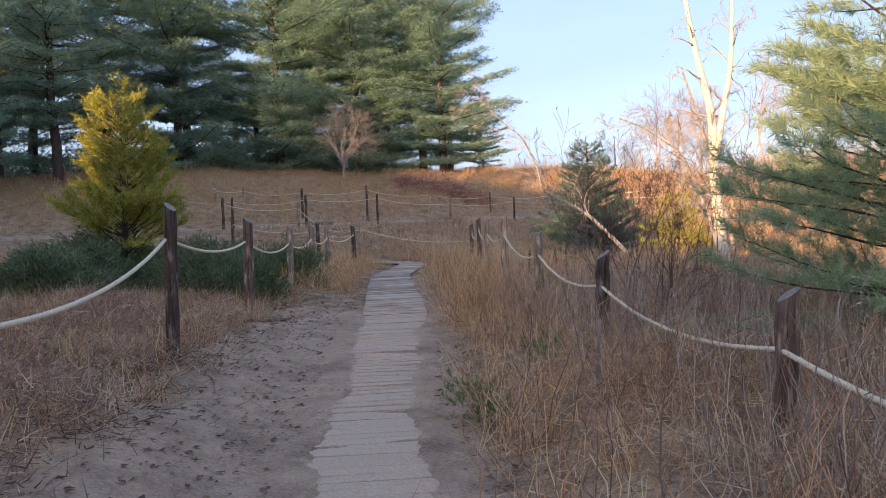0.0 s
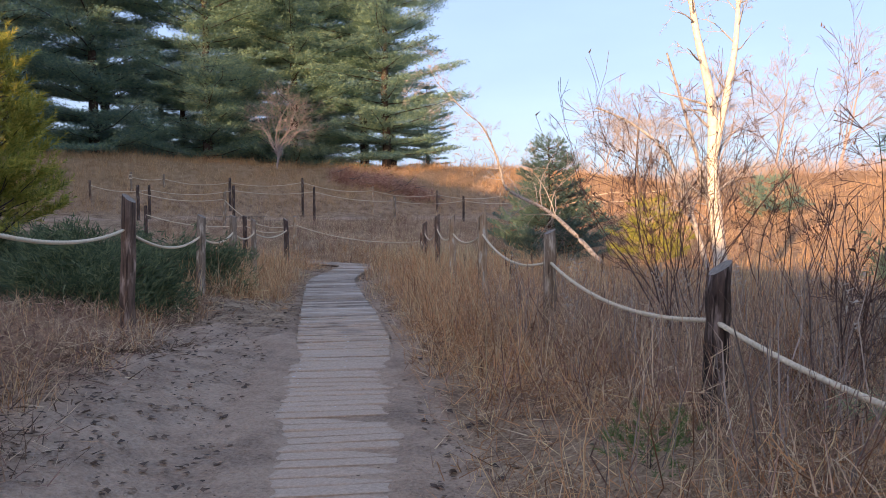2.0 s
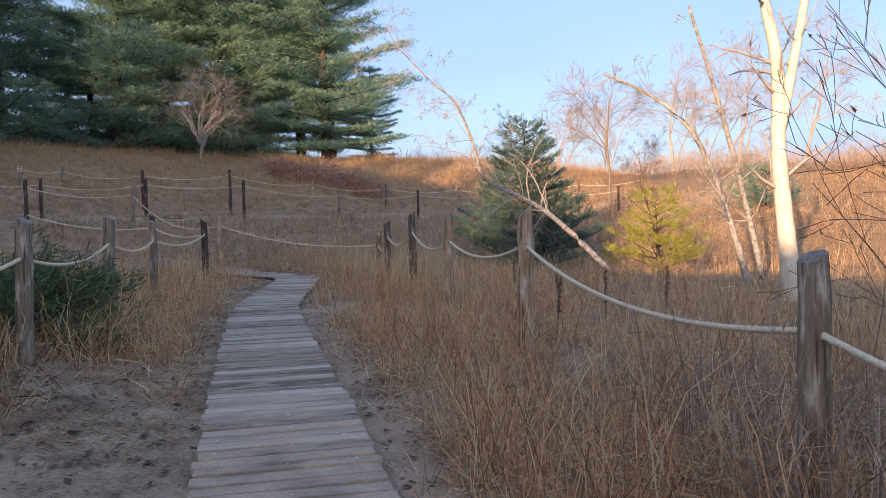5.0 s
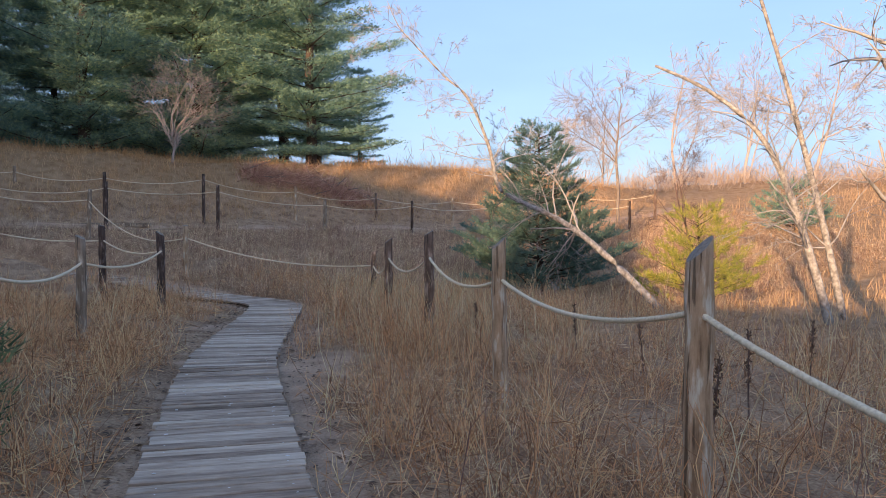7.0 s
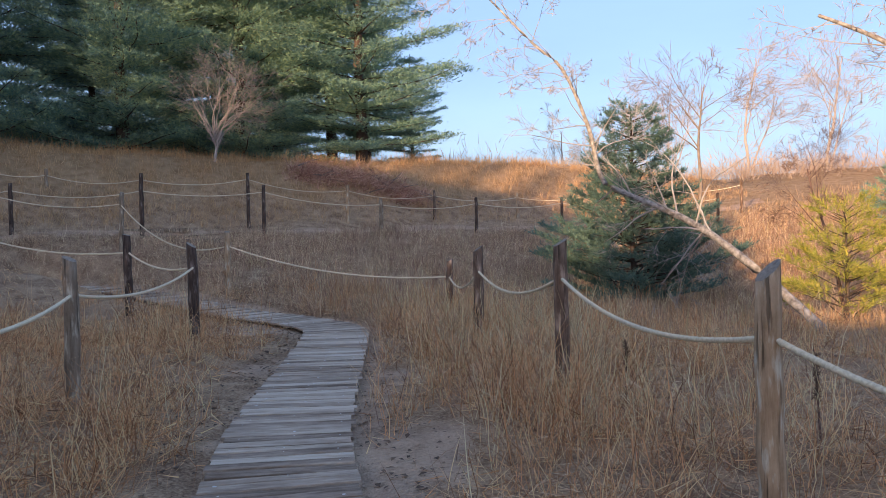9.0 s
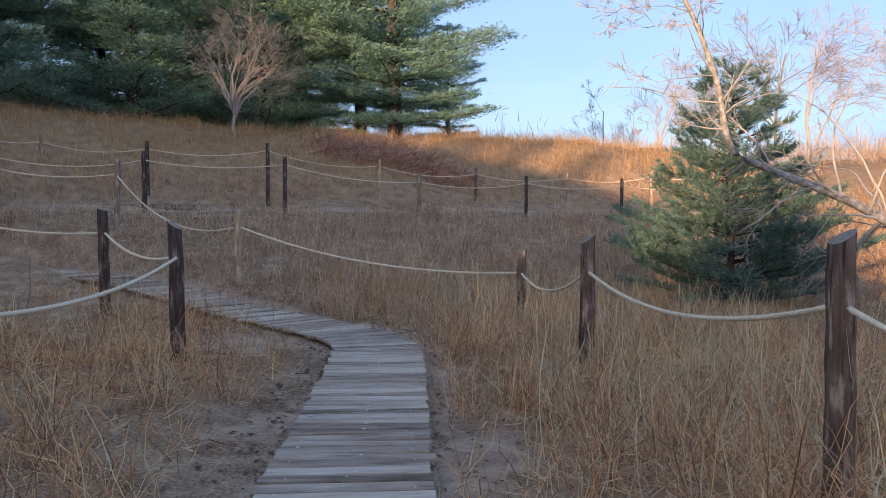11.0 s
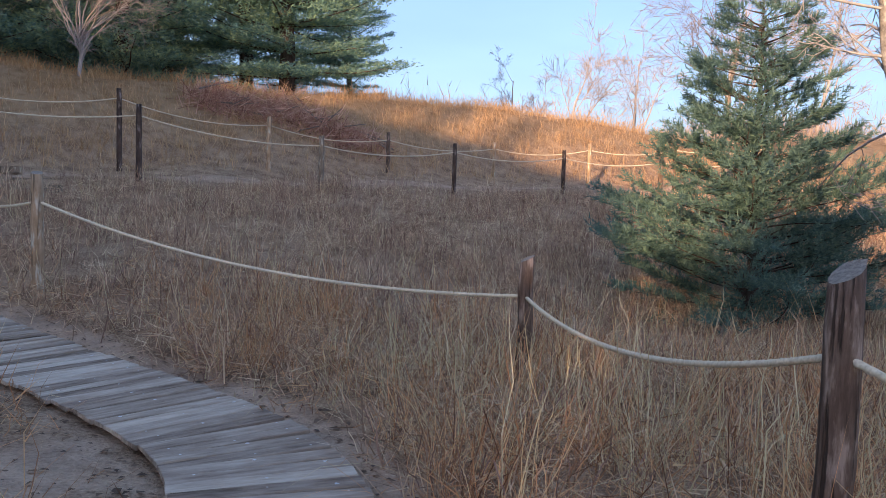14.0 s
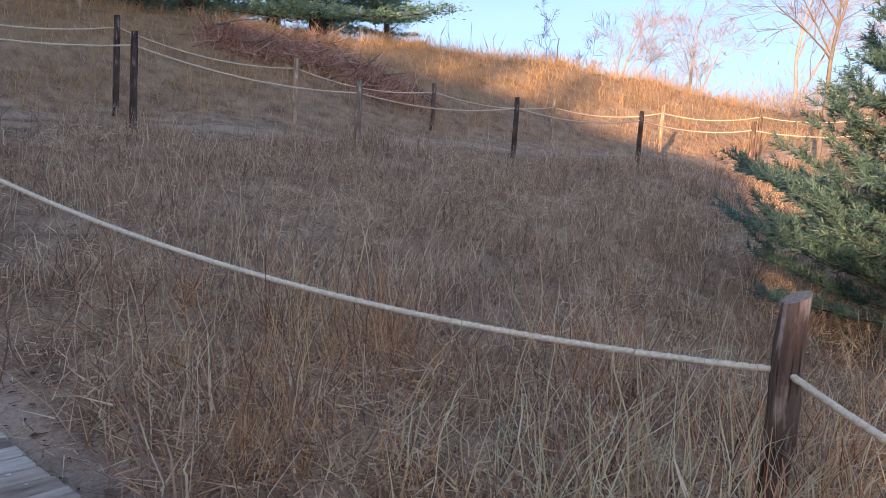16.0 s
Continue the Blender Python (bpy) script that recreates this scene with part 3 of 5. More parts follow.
# ---- trees ----
def bare_branch(tb, rng, p, d, length, radius, depth, droop=0.0, wig=0.25, kids=(3, 5), tips=None, angle=(25, 60), keep=0.62, fine=0.0022):
    n = max(3, int(length / 0.22)) if depth > 1 else 3
    n = min(n, 12)
    pts, rad = [p.copy()], [radius]
    for i in range(n):
        d = (d + Vector([rng.uniform(-wig, wig) for _ in range(3)]) * 0.5 - Vector((0, 0, droop * 0.2))).normalized()
        p = p + d * (length / n)
        pts.append(p.copy())
        rad.append(max(fine, radius * (1 - 0.75 * (i + 1) / n)))
    tb.add(pts, rad, 7 if radius > 0.05 else 5 if radius > 0.012 else 3)
    if depth <= 0:
        if tips is not None:
            tips.append((pts[-1], d))
        return
    for _ in range(rng.randint(*kids)):
        k = rng.uniform(0.25, 0.98)
        i = min(n - 1, int(k * n))
        at = pts[i].lerp(pts[i + 1], k * n - i)
        a = (pts[i + 1] - pts[i]).normalized()
        out = Matrix.Rotation(rng.uniform(0, 2 * PI), 3, a) @ a.orthogonal().normalized()
        t = radians(rng.uniform(*angle))
        bare_branch(tb, rng, at, (a * math.cos(t) + out * math.sin(t)).normalized(), length * rng.uniform(0.38, keep) * (1.15 - 0.4 * k), rad[i] * rng.uniform(0.4, 0.6), depth - 1, droop, wig, kids, tips, angle, keep, fine)


class Sorted:
    """Stems and limbs on one side, twigs on the other."""
    def __init__(self, limit):
        self.thick, self.thin, self.limit = Tubes(), Tubes(), limit

    def add(self, pts, radii, sides=5):
        (self.thick if radii[0] > self.limit else self.thin).add(pts, radii, sides)


def bare_tree(name, label, category, at, seed, stems, bark, depth=3, group="", leaves=0.0, wig=0.25, kids=(3, 5), angle=(25, 60), leaf_size=0.05, fine=0.0022):
    """stems: (offset x, y, way, length, radius). Dry leaves may still hang on the tips."""
    ob = thing(name, label, category, (*at, land_at(*at) - 0.03), group)
    rng = random.Random(seed)
    tb, tips = Sorted(0.45 * max(s[4] for s in stems)), []
    for ox, oy, way, length, radius, *oz in stems:
        bare_branch(tb, rng, Vector((ox, oy, oz[0] if oz else -0.05)), Vector(way).normalized(), length, radius, depth, 0, wig, kids, tips, angle, 0.62, fine)
    part("trunk", tb.thick.mesh(name, bark), ob)
    if tb.thin.v:
        part("bare_crown", tb.thin.mesh("twigs", bark), ob)
    if leaves:
        r = np.random.default_rng(seed)
        pick = [t for t in tips if rng.random() < leaves]
        if pick:
            base = np.array([t[0] for t in pick])
            n = len(base)
            part("dry_foliage", needles("dry_leaves", base, r.normal(size=(n, 3)) + (0, 0, 0.3), leaf_size * r.uniform(0.7, 1.4, n), leaf_size * 0.45, M_DEADLEAF, r), ob, "curled dark dead leaves")
    return ob


def guided(tb, rng, pts, r0, r1, twigs, depth, tips=None, span=(0.2, 1.0), length=(0.6, 1.4), angle=(25, 65), wig=0.3):
    """A stem along a given line, with side branches."""
    c = curve_points([tuple(p) for p in pts], 0.18)
    vs = [Vector(p) for p in c]
    n = len(vs)
    tb.add(vs, [r0 + (r1 - r0) * i / (n - 1) for i in range(n)], 10 if r0 > 0.05 else 6)
    for _ in range(twigs):
        k = rng.uniform(*span)
        i = min(n - 2, int(k * (n - 1)))
        a = (vs[i + 1] - vs[i]).normalized()
        out = Matrix.Rotation(rng.uniform(0, 2 * PI), 3, a) @ a.orthogonal().normalized()
        t = radians(rng.uniform(*angle))
        bare_branch(tb, rng, vs[i], (a * math.cos(t) + out * math.sin(t)).normalized(), rng.uniform(*length) * (1.2 - 0.5 * k), (r0 + (r1 - r0) * k) * 0.4, depth, 0.0, wig, (3, 5), tips)


def big_pine(seed, height, spread, clear, dens=1.0):
    """An old white pine: a straight trunk and tiers of level boughs with flat plumes of needles. Returns trunk and crown meshes."""
    rng, r = random.Random(seed), np.random.default_rng(seed)
    tb = Tubes()
    lean = [rng.uniform(-0.02, 0.02) for _ in range(2)]
    pts = [Vector((lean[0] * z + 0.08 * math.sin(z), lean[1] * z, z)) for z in np.linspace(-0.4, height, 16)]
    tb.add(pts, [0.30 * (1 - 0.93 * i / 15) + 0.01 for i in range(16)], 9)
    base, way = [], []
    z = clear
    while z < height - 0.4:
        k = (z - clear) / (height - clear)
        reach = spread * (0.80 + 0.5 * k if k < 0.4 else 1.0 * (1 - ((k - 0.4) / 0.6) ** 1.7) + 0.08)
        turn = rng.uniform(0, 2 * PI)
        boughs = rng.randint(5, 6)
        for m in range(boughs):
            az = turn + 2 * PI * m / boughs + rng.uniform(-0.35, 0.35)
            L = reach * rng.uniform(0.55, 1.2)
            d = Vector((math.cos(az), math.sin(az), rng.uniform(-0.10, 0.12) + 0.28 * k))
            p = Vector((lean[0] * z, lean[1] * z, z + rng.uniform(-0.25, 0.25)))
            line = [p.copy()]
            n = max(4, int(L / 0.5))
            for i in range(n):
                d = (d + Vector((rng.uniform(-0.14, 0.14), rng.uniform(-0.14, 0.14), rng.uniform(-0.05, 0.09)))).normalized()
                p = p + d * (L / n)
                line.append(p.copy())
            tb.add(line, [0.055 * (1 - 0.85 * i / n) * (0.6 + 0.5 * L / spread) for i in range(n + 1)], 4)
            flat = d.cross(Vector((0, 0, 1))).normalized()
            for i in range(max(1, int(n * 0.2)), n + 1):
                out = i / n
                wide = 0.34 * L * (1.1 - abs(out - 0.65)) * 0.85
                for _ in range(int(6 * dens * (0.7 + wide))):
                    o = rng.uniform(-1, 1) * wide
                    back = abs(o) * 0.55
                    c = line[i] + flat * o - d * back * 0.4 + Vector((rng.uniform(-0.3, 0.3), rng.uniform(-0.3, 0.3), rng.uniform(-0.06, 0.10) + 0.05 * abs(o)))
                    base.append(c)
                    way.append(d * 0.8 + flat * (o / max(wide, 0.1)) * 0.8 + Vector((0, 0, 0.30)))
        z += rng.uniform(0.8, 1.25)
    base, way = np.array(base), np.array(way)
    per = 17
    b = np.repeat(base, per, 0) + r.normal(size=(len(base) * per, 3)) * (0.20, 0.20, 0.07)
    w = np.repeat(way, per, 0) + r.normal(size=(len(base) * per, 3)) * (0.9, 0.9, 0.5)
    me = needles("crown", b, w, r.uniform(0.11, 0.23, len(b)), r.uniform(0.035, 0.065, len(b)), M_NEEDLE, r)
    return tb.mesh("trunk", M_PINEBARK), me


def place_tree(name, label, meshes, at, turn, size, group, category="pine tree", names=("trunk", "crown"), z=None):
    ob = thing(name, label, category, (at[0], at[1], land_at(*at) - 0.05 if z is None else z), group, turn)
    ob.scale = (size, size, size)
    for n, me in zip(names, meshes):
        part(n, me, ob)
    return ob


BIG = [big_pine(11, 17, 5.0, 0.9, 1.2), big_pine(12, 19, 5.6, 0.35, 1.35), big_pine(13, 15, 4.6, 1.0, 1.15), big_pine(14, 18, 4.0, 3.2, 0.95), big_pine(15, 10, 3.3, 0.3, 0.85)]
WOODS = [(-11.2, 43.0, 0, 40, 1.0), (-21.0, 38.0, 1, 10, 1.0), (-16.8, 41.5, 1, 200, 0.95), (-26.5, 35.0, 1, 120, 1.0), (-14.5, 49.0, 3, 80, 1.1), (-22.5, 46.0, 0, 300, 1.1), (-31.0, 33.5, 3, 15, 1.0),
         (-30.5, 42.0, 2, 95, 1.2), (-28.5, 26.5, 3, 60, 0.95), (-33.5, 27.5, 3, 190, 1.0), (-37.0, 34.0, 2, 250, 1.1), (-30.0, 21.5, 3, 330, 0.9), (-37.5, 21.5, 3, 140, 1.0)]
# younger trees behind them
WOODS += [(-9.6, 48.0, 2, 30, 0.42), (-13.5, 53.0, 4, 30, 0.95), (-18.5, 49.5, 4, 100, 0.95), (-25.0, 52.0, 4, 210, 1.04), (-30.5, 49.0, 4, 290, 1.04), (-24.0, 40.5, 4, 33, 0.80), (-34.0, 38.0, 4, 250, 0.95), (-32.5, 24.0, 4, 120, 0.76), (-36.0, 29.0, 4, 10, 0.85), (-35.0, 15.0, 2, 75, 0.9), (-19.5, 54.0, 0, 160, 1.1)]
for x, y, k, turn, size in WOODS:
    place_tree("pine_tree", "tall old white pine with level dark green boughs" if k < 2 else "younger dark green pine among the tall pines" if k == 4 else "tall pine with a bare lower trunk among other pines", BIG[k], (x, y), turn, size, "hill pines")
# unseen pines added along the shading ridge, to break up its shadow edge
for x, y, k, turn, size in [(-26.5, -30.5, 4, 40, 0.26), (-28.6, -29.4, 4, 160, 0.30), (-31, -31, 4, 0, 0.36), (-32.8, -29.5, 4, 210, 0.30), (-34.6, -30.6, 4, 300, 0.42), (-36.5, -29, 4, 70, 0.38), (-38.6, -30.5, 4, 20, 0.46), (-40.5, -29.6, 4, 130, 0.4), (-42.6, -30.4, 4, 260, 0.5), (-45, -31, 4, 150, 0.5), (-47.5, -30, 4, 90, 0.45)]:
    place_tree("pine_tree", "unseen pine added behind the path to dapple the sunlight", BIG[k], (x, y), turn, size, "ridge pines")


def young_pine(seed, height, spread, material, per=26, needle=0.11, low=0.06, gap=0.3, lift=0.35, fat=0.008, full=3, blunt=0.8):
    """A young pine: whorls of upswept boughs with side shoots, each a bottlebrush of needles. Returns stem and foliage meshes."""
    rng, r = random.Random(seed), np.random.default_rng(seed)
    tb = Tubes()
    tb.add([Vector((0.03 * math.sin(2 * z), 0.03 * math.cos(1.7 * z), z)) for z in np.linspace(-0.3, height, 14)], [0.02 * height * (1 - 0.92 * i / 13) for i in range(14)], 7)
    shoots = [(Vector((0, 0, height - 0.45)), Vector((0, 0, 1)), 0.6)]
    z = low * height
    while z < height - 0.25:
        k = z / height
        reach = spread * (0.80 + 0.32 * math.sin(PI * min(1, k * 2.4))) * (1 - k) ** blunt + 0.14
        turn = rng.uniform(0, 2 * PI)
        boughs = rng.randint(6, 8)
        for m in range(boughs):
            az = turn + 2 * PI * m / boughs + rng.uniform(-0.3, 0.3)
            L = reach * rng.uniform(0.7, 1.12)
            d = Vector((math.cos(az), math.sin(az), lift * rng.uniform(0.3, 1.2)))
            p = Vector((0, 0, z + rng.uniform(-0.15, 0.15)))
            n = max(2, int(L / 0.22))
            line = [p.copy()]
            for i in range(n):
                d = (d + Vector((rng.uniform(-0.2, 0.2), rng.uniform(-0.2, 0.2), rng.uniform(-0.09, 0.11) + 0.07 * k))).normalized()
                p = p + d * (L / n)
                line.append(p.copy())
                if i / n > 0.1:
                    for _ in range(full):
                        side = Matrix.Rotation(rng.uniform(-1.3, 1.3), 3, "Z") @ d
                        off = side * rng.uniform(0.0, 0.22) * (1 + L * 0.3)
                        shoots.append((p + off, (side + Vector((0, 0, rng.uniform(-0.1, 0.8)))).normalized(), rng.uniform(0.18, 0.34)))
            shoots.append((p.copy(), (d + Vector((0, 0, 0.4))).normalized(), rng.uniform(0.25, 0.4)))
            tb.add(line, [0.02 * min(1, height / 3) * (1 - 0.8 * i / n) for i in range(n + 1)], 4)
        z += gap * rng.uniform(0.7, 1.2)
    base, way = np.array([s[0] for s in shoots]), np.array([s[1] for s in shoots])
    size = np.array([s[2] for s in shoots]) * min(1.0, 0.4 + height / 4)
    n = len(shoots)
    k = r.uniform(0.0, 1.0, (n, per))
    b = base[:, None] + way[:, None] * (k * size[:, None])[..., None]
    off = r.normal(size=(n, per, 3))
    off -= (off * way[:, None]).sum(-1, keepdims=True) * way[:, None]
    off /= np.linalg.norm(off, axis=-1, keepdims=True) + 1e-9
    w = way[:, None] * 0.9 + off * 0.85
    return tb.mesh("stem", M_PINEBARK), needles("needles", b.reshape(-1, 3), w.reshape(-1, 3), r.uniform(0.7, 1.2, n * per) * needle, r.uniform(0.75, 1.25, n * per) * fat, material, r)


PAIR = ("stem", "foliage")
place_tree("young_pine", "bushy blue-green young pine in the hollow", young_pine(21, 5.05, 2.3, M_BLUENEEDLE, 26, 0.10, 0.02, 0.20, 0.22, 0.015, 7), (0.45, 24.9), 0, 1.0, "", "pine tree", PAIR)
place_tree("young_pine", "small yellow-green young pine in the sun", young_pine(22, 2.3, 1.2, M_YELLOWNEEDLE, 20, 0.13, 0.04, 0.22, 0.5, 0.013, 4), (4.1, 20.6), 0, 1.0, "", "pine tree", PAIR)
place_tree("young_pine", "open white pine with long soft green needles", young_pine(23, 5.6, 1.95, M_SOFT, 36, 0.115, 0.04, 0.26, 0.3, 0.0075, 7), (6.3, -1.6), 0, 1.0, "", "pine tree", PAIR)
place_tree("young_pine", "small dark pine on the sunny slope", young_pine(24, 2.2, 1.3, M_NEEDLE, 16, 0.16, 0.05, 0.28, 0.35, 0.02, 3), (10.4, 33.6), 0, 1.0, "", "pine tree", PAIR)
place_tree("young_pine", "yellow-green young pine lit by low sun", young_pine(25, 4.2, 1.3, M_YELLOWNEEDLE, 24, 0.11, 0.22, 0.19, 0.75, 0.017, 7, 0.55), (-7.1, 4.35), 0, 1.0, "", "pine tree", PAIR)
place_tree("pine_seedling", "small green pine seedling in the dry grass", young_pine(26, 0.5, 0.16, M_FRESH, 34, 0.08, 0.15, 0.09, 0.9, 0.005, 2), (2.62, -4.2), 0, 0.62, "", "pine seedling", PAIR)
place_tree("pine_seedling", "small green pine seedling among grey weeds", young_pine(27, 0.5, 0.2, M_FRESH, 34, 0.08, 0.12, 0.09, 0.8, 0.005, 2), (2.95, -2.9), 40, 0.5, "", "pine seedling", PAIR)


# ---- birches ----
def birch(label, at, seed, stems, depth=3, bark=None):
    ob = thing("birch_tree", label, "birch tree", (*at, land_at(*at) - 0.05), "birches")
    rng = random.Random(seed)
    for pts, r0, r1, twigs, length in stems:
        tb = Tubes()
        c = curve_points(pts, 0.18)
        vs = [Vector(p) for p in c]
        tb.add(vs, [(r0 + (r1 - r0) * i / (len(vs) - 1)) * (1 + 0.05 * math.sin(3.1 * i) * math.sin(1.3 * i)) for i in range(len(vs))], 12)
        part("trunk", tb.mesh("trunk", bark or M_BIRCH), ob)
        tw = Tubes()
        for _ in range(twigs):
            k = rng.uniform(0.25, 1.0)
            i = min(len(vs) - 2, int(k * (len(vs) - 1)))
            a = (vs[i + 1] - vs[i]).normalized()
            out = Matrix.Rotation(rng.uniform(0, 2 * PI), 3, a) @ a.orthogonal().normalized()
            t = radians(rng.uniform(30, 75))
            bare_branch(tw, rng, vs[i], (a * math.cos(t) + out * math.sin(t)).normalized(), rng.uniform(*length) * (1.2 - 0.5 * k), max(0.009, (r0 + (r1 - r0) * k) * 0.34), depth, 0.0, 0.45, (2, 4), fine=0.0042)
        part("bare_crown", tw.mesh("twigs", M_PALETWIG), ob)
    return ob


birch("white birch with a forked trunk and bare twigs, sunlit", (5.32, 12.53), 31, [
    ([(0, 0, -0.2), (-0.12, 0.05, 1.2), (-0.22, 0.1, 2.6), (-0.25, 0.1, 4.2), (-0.6, 0.1, 6.0), (-0.9, 0.0, 8.0)], 0.17, 0.05, 16, (0.7, 1.6)),
    ([(-0.22, 0.1, 2.9), (0.05, 0.15, 4.2), (0.3, 0.2, 5.6), (0.4, 0.2, 7.5)], 0.10, 0.04, 12, (0.6, 1.4))])
birch("two slender leaning birches with bare twigs", (5.45, 16.0), 32, [
    ([(0, 0, -0.2), (-0.35, 0.1, 1.2), (-0.75, 0.2, 2.5), (-1.25, 0.3, 3.5), (-2.1, 0.35, 4.25), (-3.2, 0.4, 4.8)], 0.085, 0.025, 28, (0.6, 1.7)),
    ([(0.45, 0.6, -0.2), (0.15, 0.7, 1.4), (-0.2, 0.8, 3.0), (-0.6, 0.9, 4.6), (-1.1, 1.0, 6.4)], 0.075, 0.03, 22, (0.5, 1.5))], 3, M_OLDBIRCH)
birch("leaning birch with a bent top and many bare branches", (2.6, 16.9), 33, [
    ([(0.15, 0.00, -0.18), (-0.03, 0.10, 0.14), (-0.96, 0.70, 1.12), (-1.75, 1.30, 1.77), (-2.90, 1.90, 2.36), (-3.15, 2.00, 2.64), (-3.34, 1.90, 3.47), (-3.77, 1.70, 4.45), (-4.26, 1.60, 4.90), (-4.91, 1.50, 5.59), (-5.24, 1.50, 5.98), (-5.50, 1.40, 6.57)], 0.08, 0.008, 46, (0.6, 1.9))], 3, M_OLDBIRCH)


# ---- bare trees and shrubs ----
crown = [(0, 0, (0.18 + math.sin(k * 2.4) * (0.28 + 0.06 * k), math.cos(k * 2.4) * (0.2 + 0.05 * k), 1), 3.5 - 0.06 * k, 0.026, 0.8 + 0.07 * (k % 6)) for k in range(20)]
bare_tree("bare_tree", "small bare grey tree with a spreading crown on the hill", "bare tree", (-15.6, 35.9), 41, [(0, 0, (0.10, 0, 1), 1.5, 0.075), *crown], M_CREST, 3, wig=0.42, kids=(3, 5), angle=(20, 55), fine=0.0042)
bare_tree("bare_tree", "slender bare tree beyond the young pine", "bare tree", (4.4, 39.8), 42, [(0, 0, (0, 0, 1), 5.8, 0.09)], M_TWIG, 3, wig=0.18, kids=(7, 9), fine=0.007)
bare_tree("bare_tree", "bare twiggy tree behind the small pine", "bare tree", (4.4, 21.6), 43, [(0, 0, (0, 0, 1), 3.2, 0.05)], M_REDTWIG, 4, wig=0.25, kids=(5, 7))
for i, (x, y, h) in enumerate([(11, 62, 8), (15.5, 60, 7.5), (19.5, 58, 8), (6, 66, 6.5), (2, 69, 8), (24, 54, 7), (28, 48, 6.5), (-1.5, 70, 6), (33, 42, 7)]):
    bare_tree("bare_tree", "pale bare tree on the far dune crest", "bare tree", (x, y), 50 + i, [(0, 0, (0.05, 0, 1), h, 0.12), (0.2, 0, (0.3, 0, 1), h * 0.8, 0.08)], M_CREST, 3, "crest trees", wig=0.25, kids=(6, 8), fine=0.012)
for i, (x, y, h, n) in enumerate([(3.45, 0.0, 2.3, 9), (3.6, 1.9, 2.5, 8), (4.6, 2.6, 2.4, 7), (3.9, -2.0, 1.5, 5)]):
    rr = random.Random(60 + i)
    stems = [(rr.uniform(-0.25, 0.25), rr.uniform(-0.25, 0.25), (rr.uniform(-0.45, 0.45), rr.uniform(-0.35, 0.35), 1), h * rr.uniform(0.7, 1.1), 0.0095) for _ in range(n)]
    bare_tree("bare_shrub", "bare many-stemmed shrub with a few dry leaves", "shrub", (x, y), 60 + i, stems, M_REDTWIG, 3, "bare shrubs", leaves=0.16, wig=0.36, kids=(3, 4), angle=(18, 48), leaf_size=0.045)


# ---- boardwalk, steps ----
def plank_mesh(length, width, seed):
    rng = random.Random(seed)
    t, b = 0.028, 0.005
    a, c = length / 2, width / 2
    v, f = [], []
    for sx, k in ((-1, 0), (1, 1)):
        e = rng.uniform(-0.012, 0.012)
        for y, z in ((-c, -t), (c, -t), (c, -b), (c - b, 0), (-c + b, 0), (-c, -b)):
            v.append((sx * (a + e), y + rng.uniform(-0.003, 0.003), z + (rng.uniform(-0.003, 0.003) if z > -t else 0)))
    for j in range(6):
        f.append((j, (j + 1) % 6, 6 + (j + 1) % 6, 6 + j))
    f.append((0, 5, 4, 3, 2, 1))
    f.append((6, 7, 8, 9, 10, 11))
    return mesh_from("plank", v, f, M_PLANK)


def boardwalk():
    walkway = thing("boardwalk", "weathered grey plank boardwalk dusted with sand", "boardwalk")
    kinds = [plank_mesh(0.955 + 0.004 * k, 0.118 + 0.004 * (k % 4), k) for k in range(8)]
    tight = [plank_mesh(0.955 + 0.004 * k, 0.132 + 0.002 * (k % 4), 20 + k) for k in range(8)]
    rng = random.Random(5)
    pts = curve_points(LINE, 0.142)
    for i in range(1, len(pts) - 1):
        d = pts[i + 1] - pts[i - 1]
        x, y = pts[i]
        z = float(trail_z(y)) + 0.045
        part("plank", (kinds if y > 0.6 else tight)[rng.randrange(8)], walkway, "", pose(x + rng.uniform(-0.013, 0.013), y, z + rng.uniform(-0.004, 0.005), rng.uniform(-1.6, 1.6), rng.uniform(-0.5, 0.5), math.degrees(math.atan2(d[1], d[0])) - 90 + rng.uniform(-1.0, 1.0)))
    for off in (-0.38, 0.38):
        v, f = [], []
        for i, (p, q) in enumerate(zip(pts[:-1:2], pts[1::2])):
            d = (q - p) / np.linalg.norm(q - p)
            n = np.array([d[1], -d[0]])
            z = float(trail_z(p[1])) + 0.016
            for o, h in ((-0.03, 0), (0.03, 0), (0.03, -0.09), (-0.03, -0.09)):
                v.append((*(p + n * (off + o)), z + h))
            if i:
                a = (i - 1) * 4
                f += [(a + j, a + (j + 1) % 4, a + 4 + (j + 1) % 4, a + 4 + j) for j in range(4)]
        part("stringer", mesh_from("stringer", v, f, M_POST["beam"]), walkway)


boardwalk()


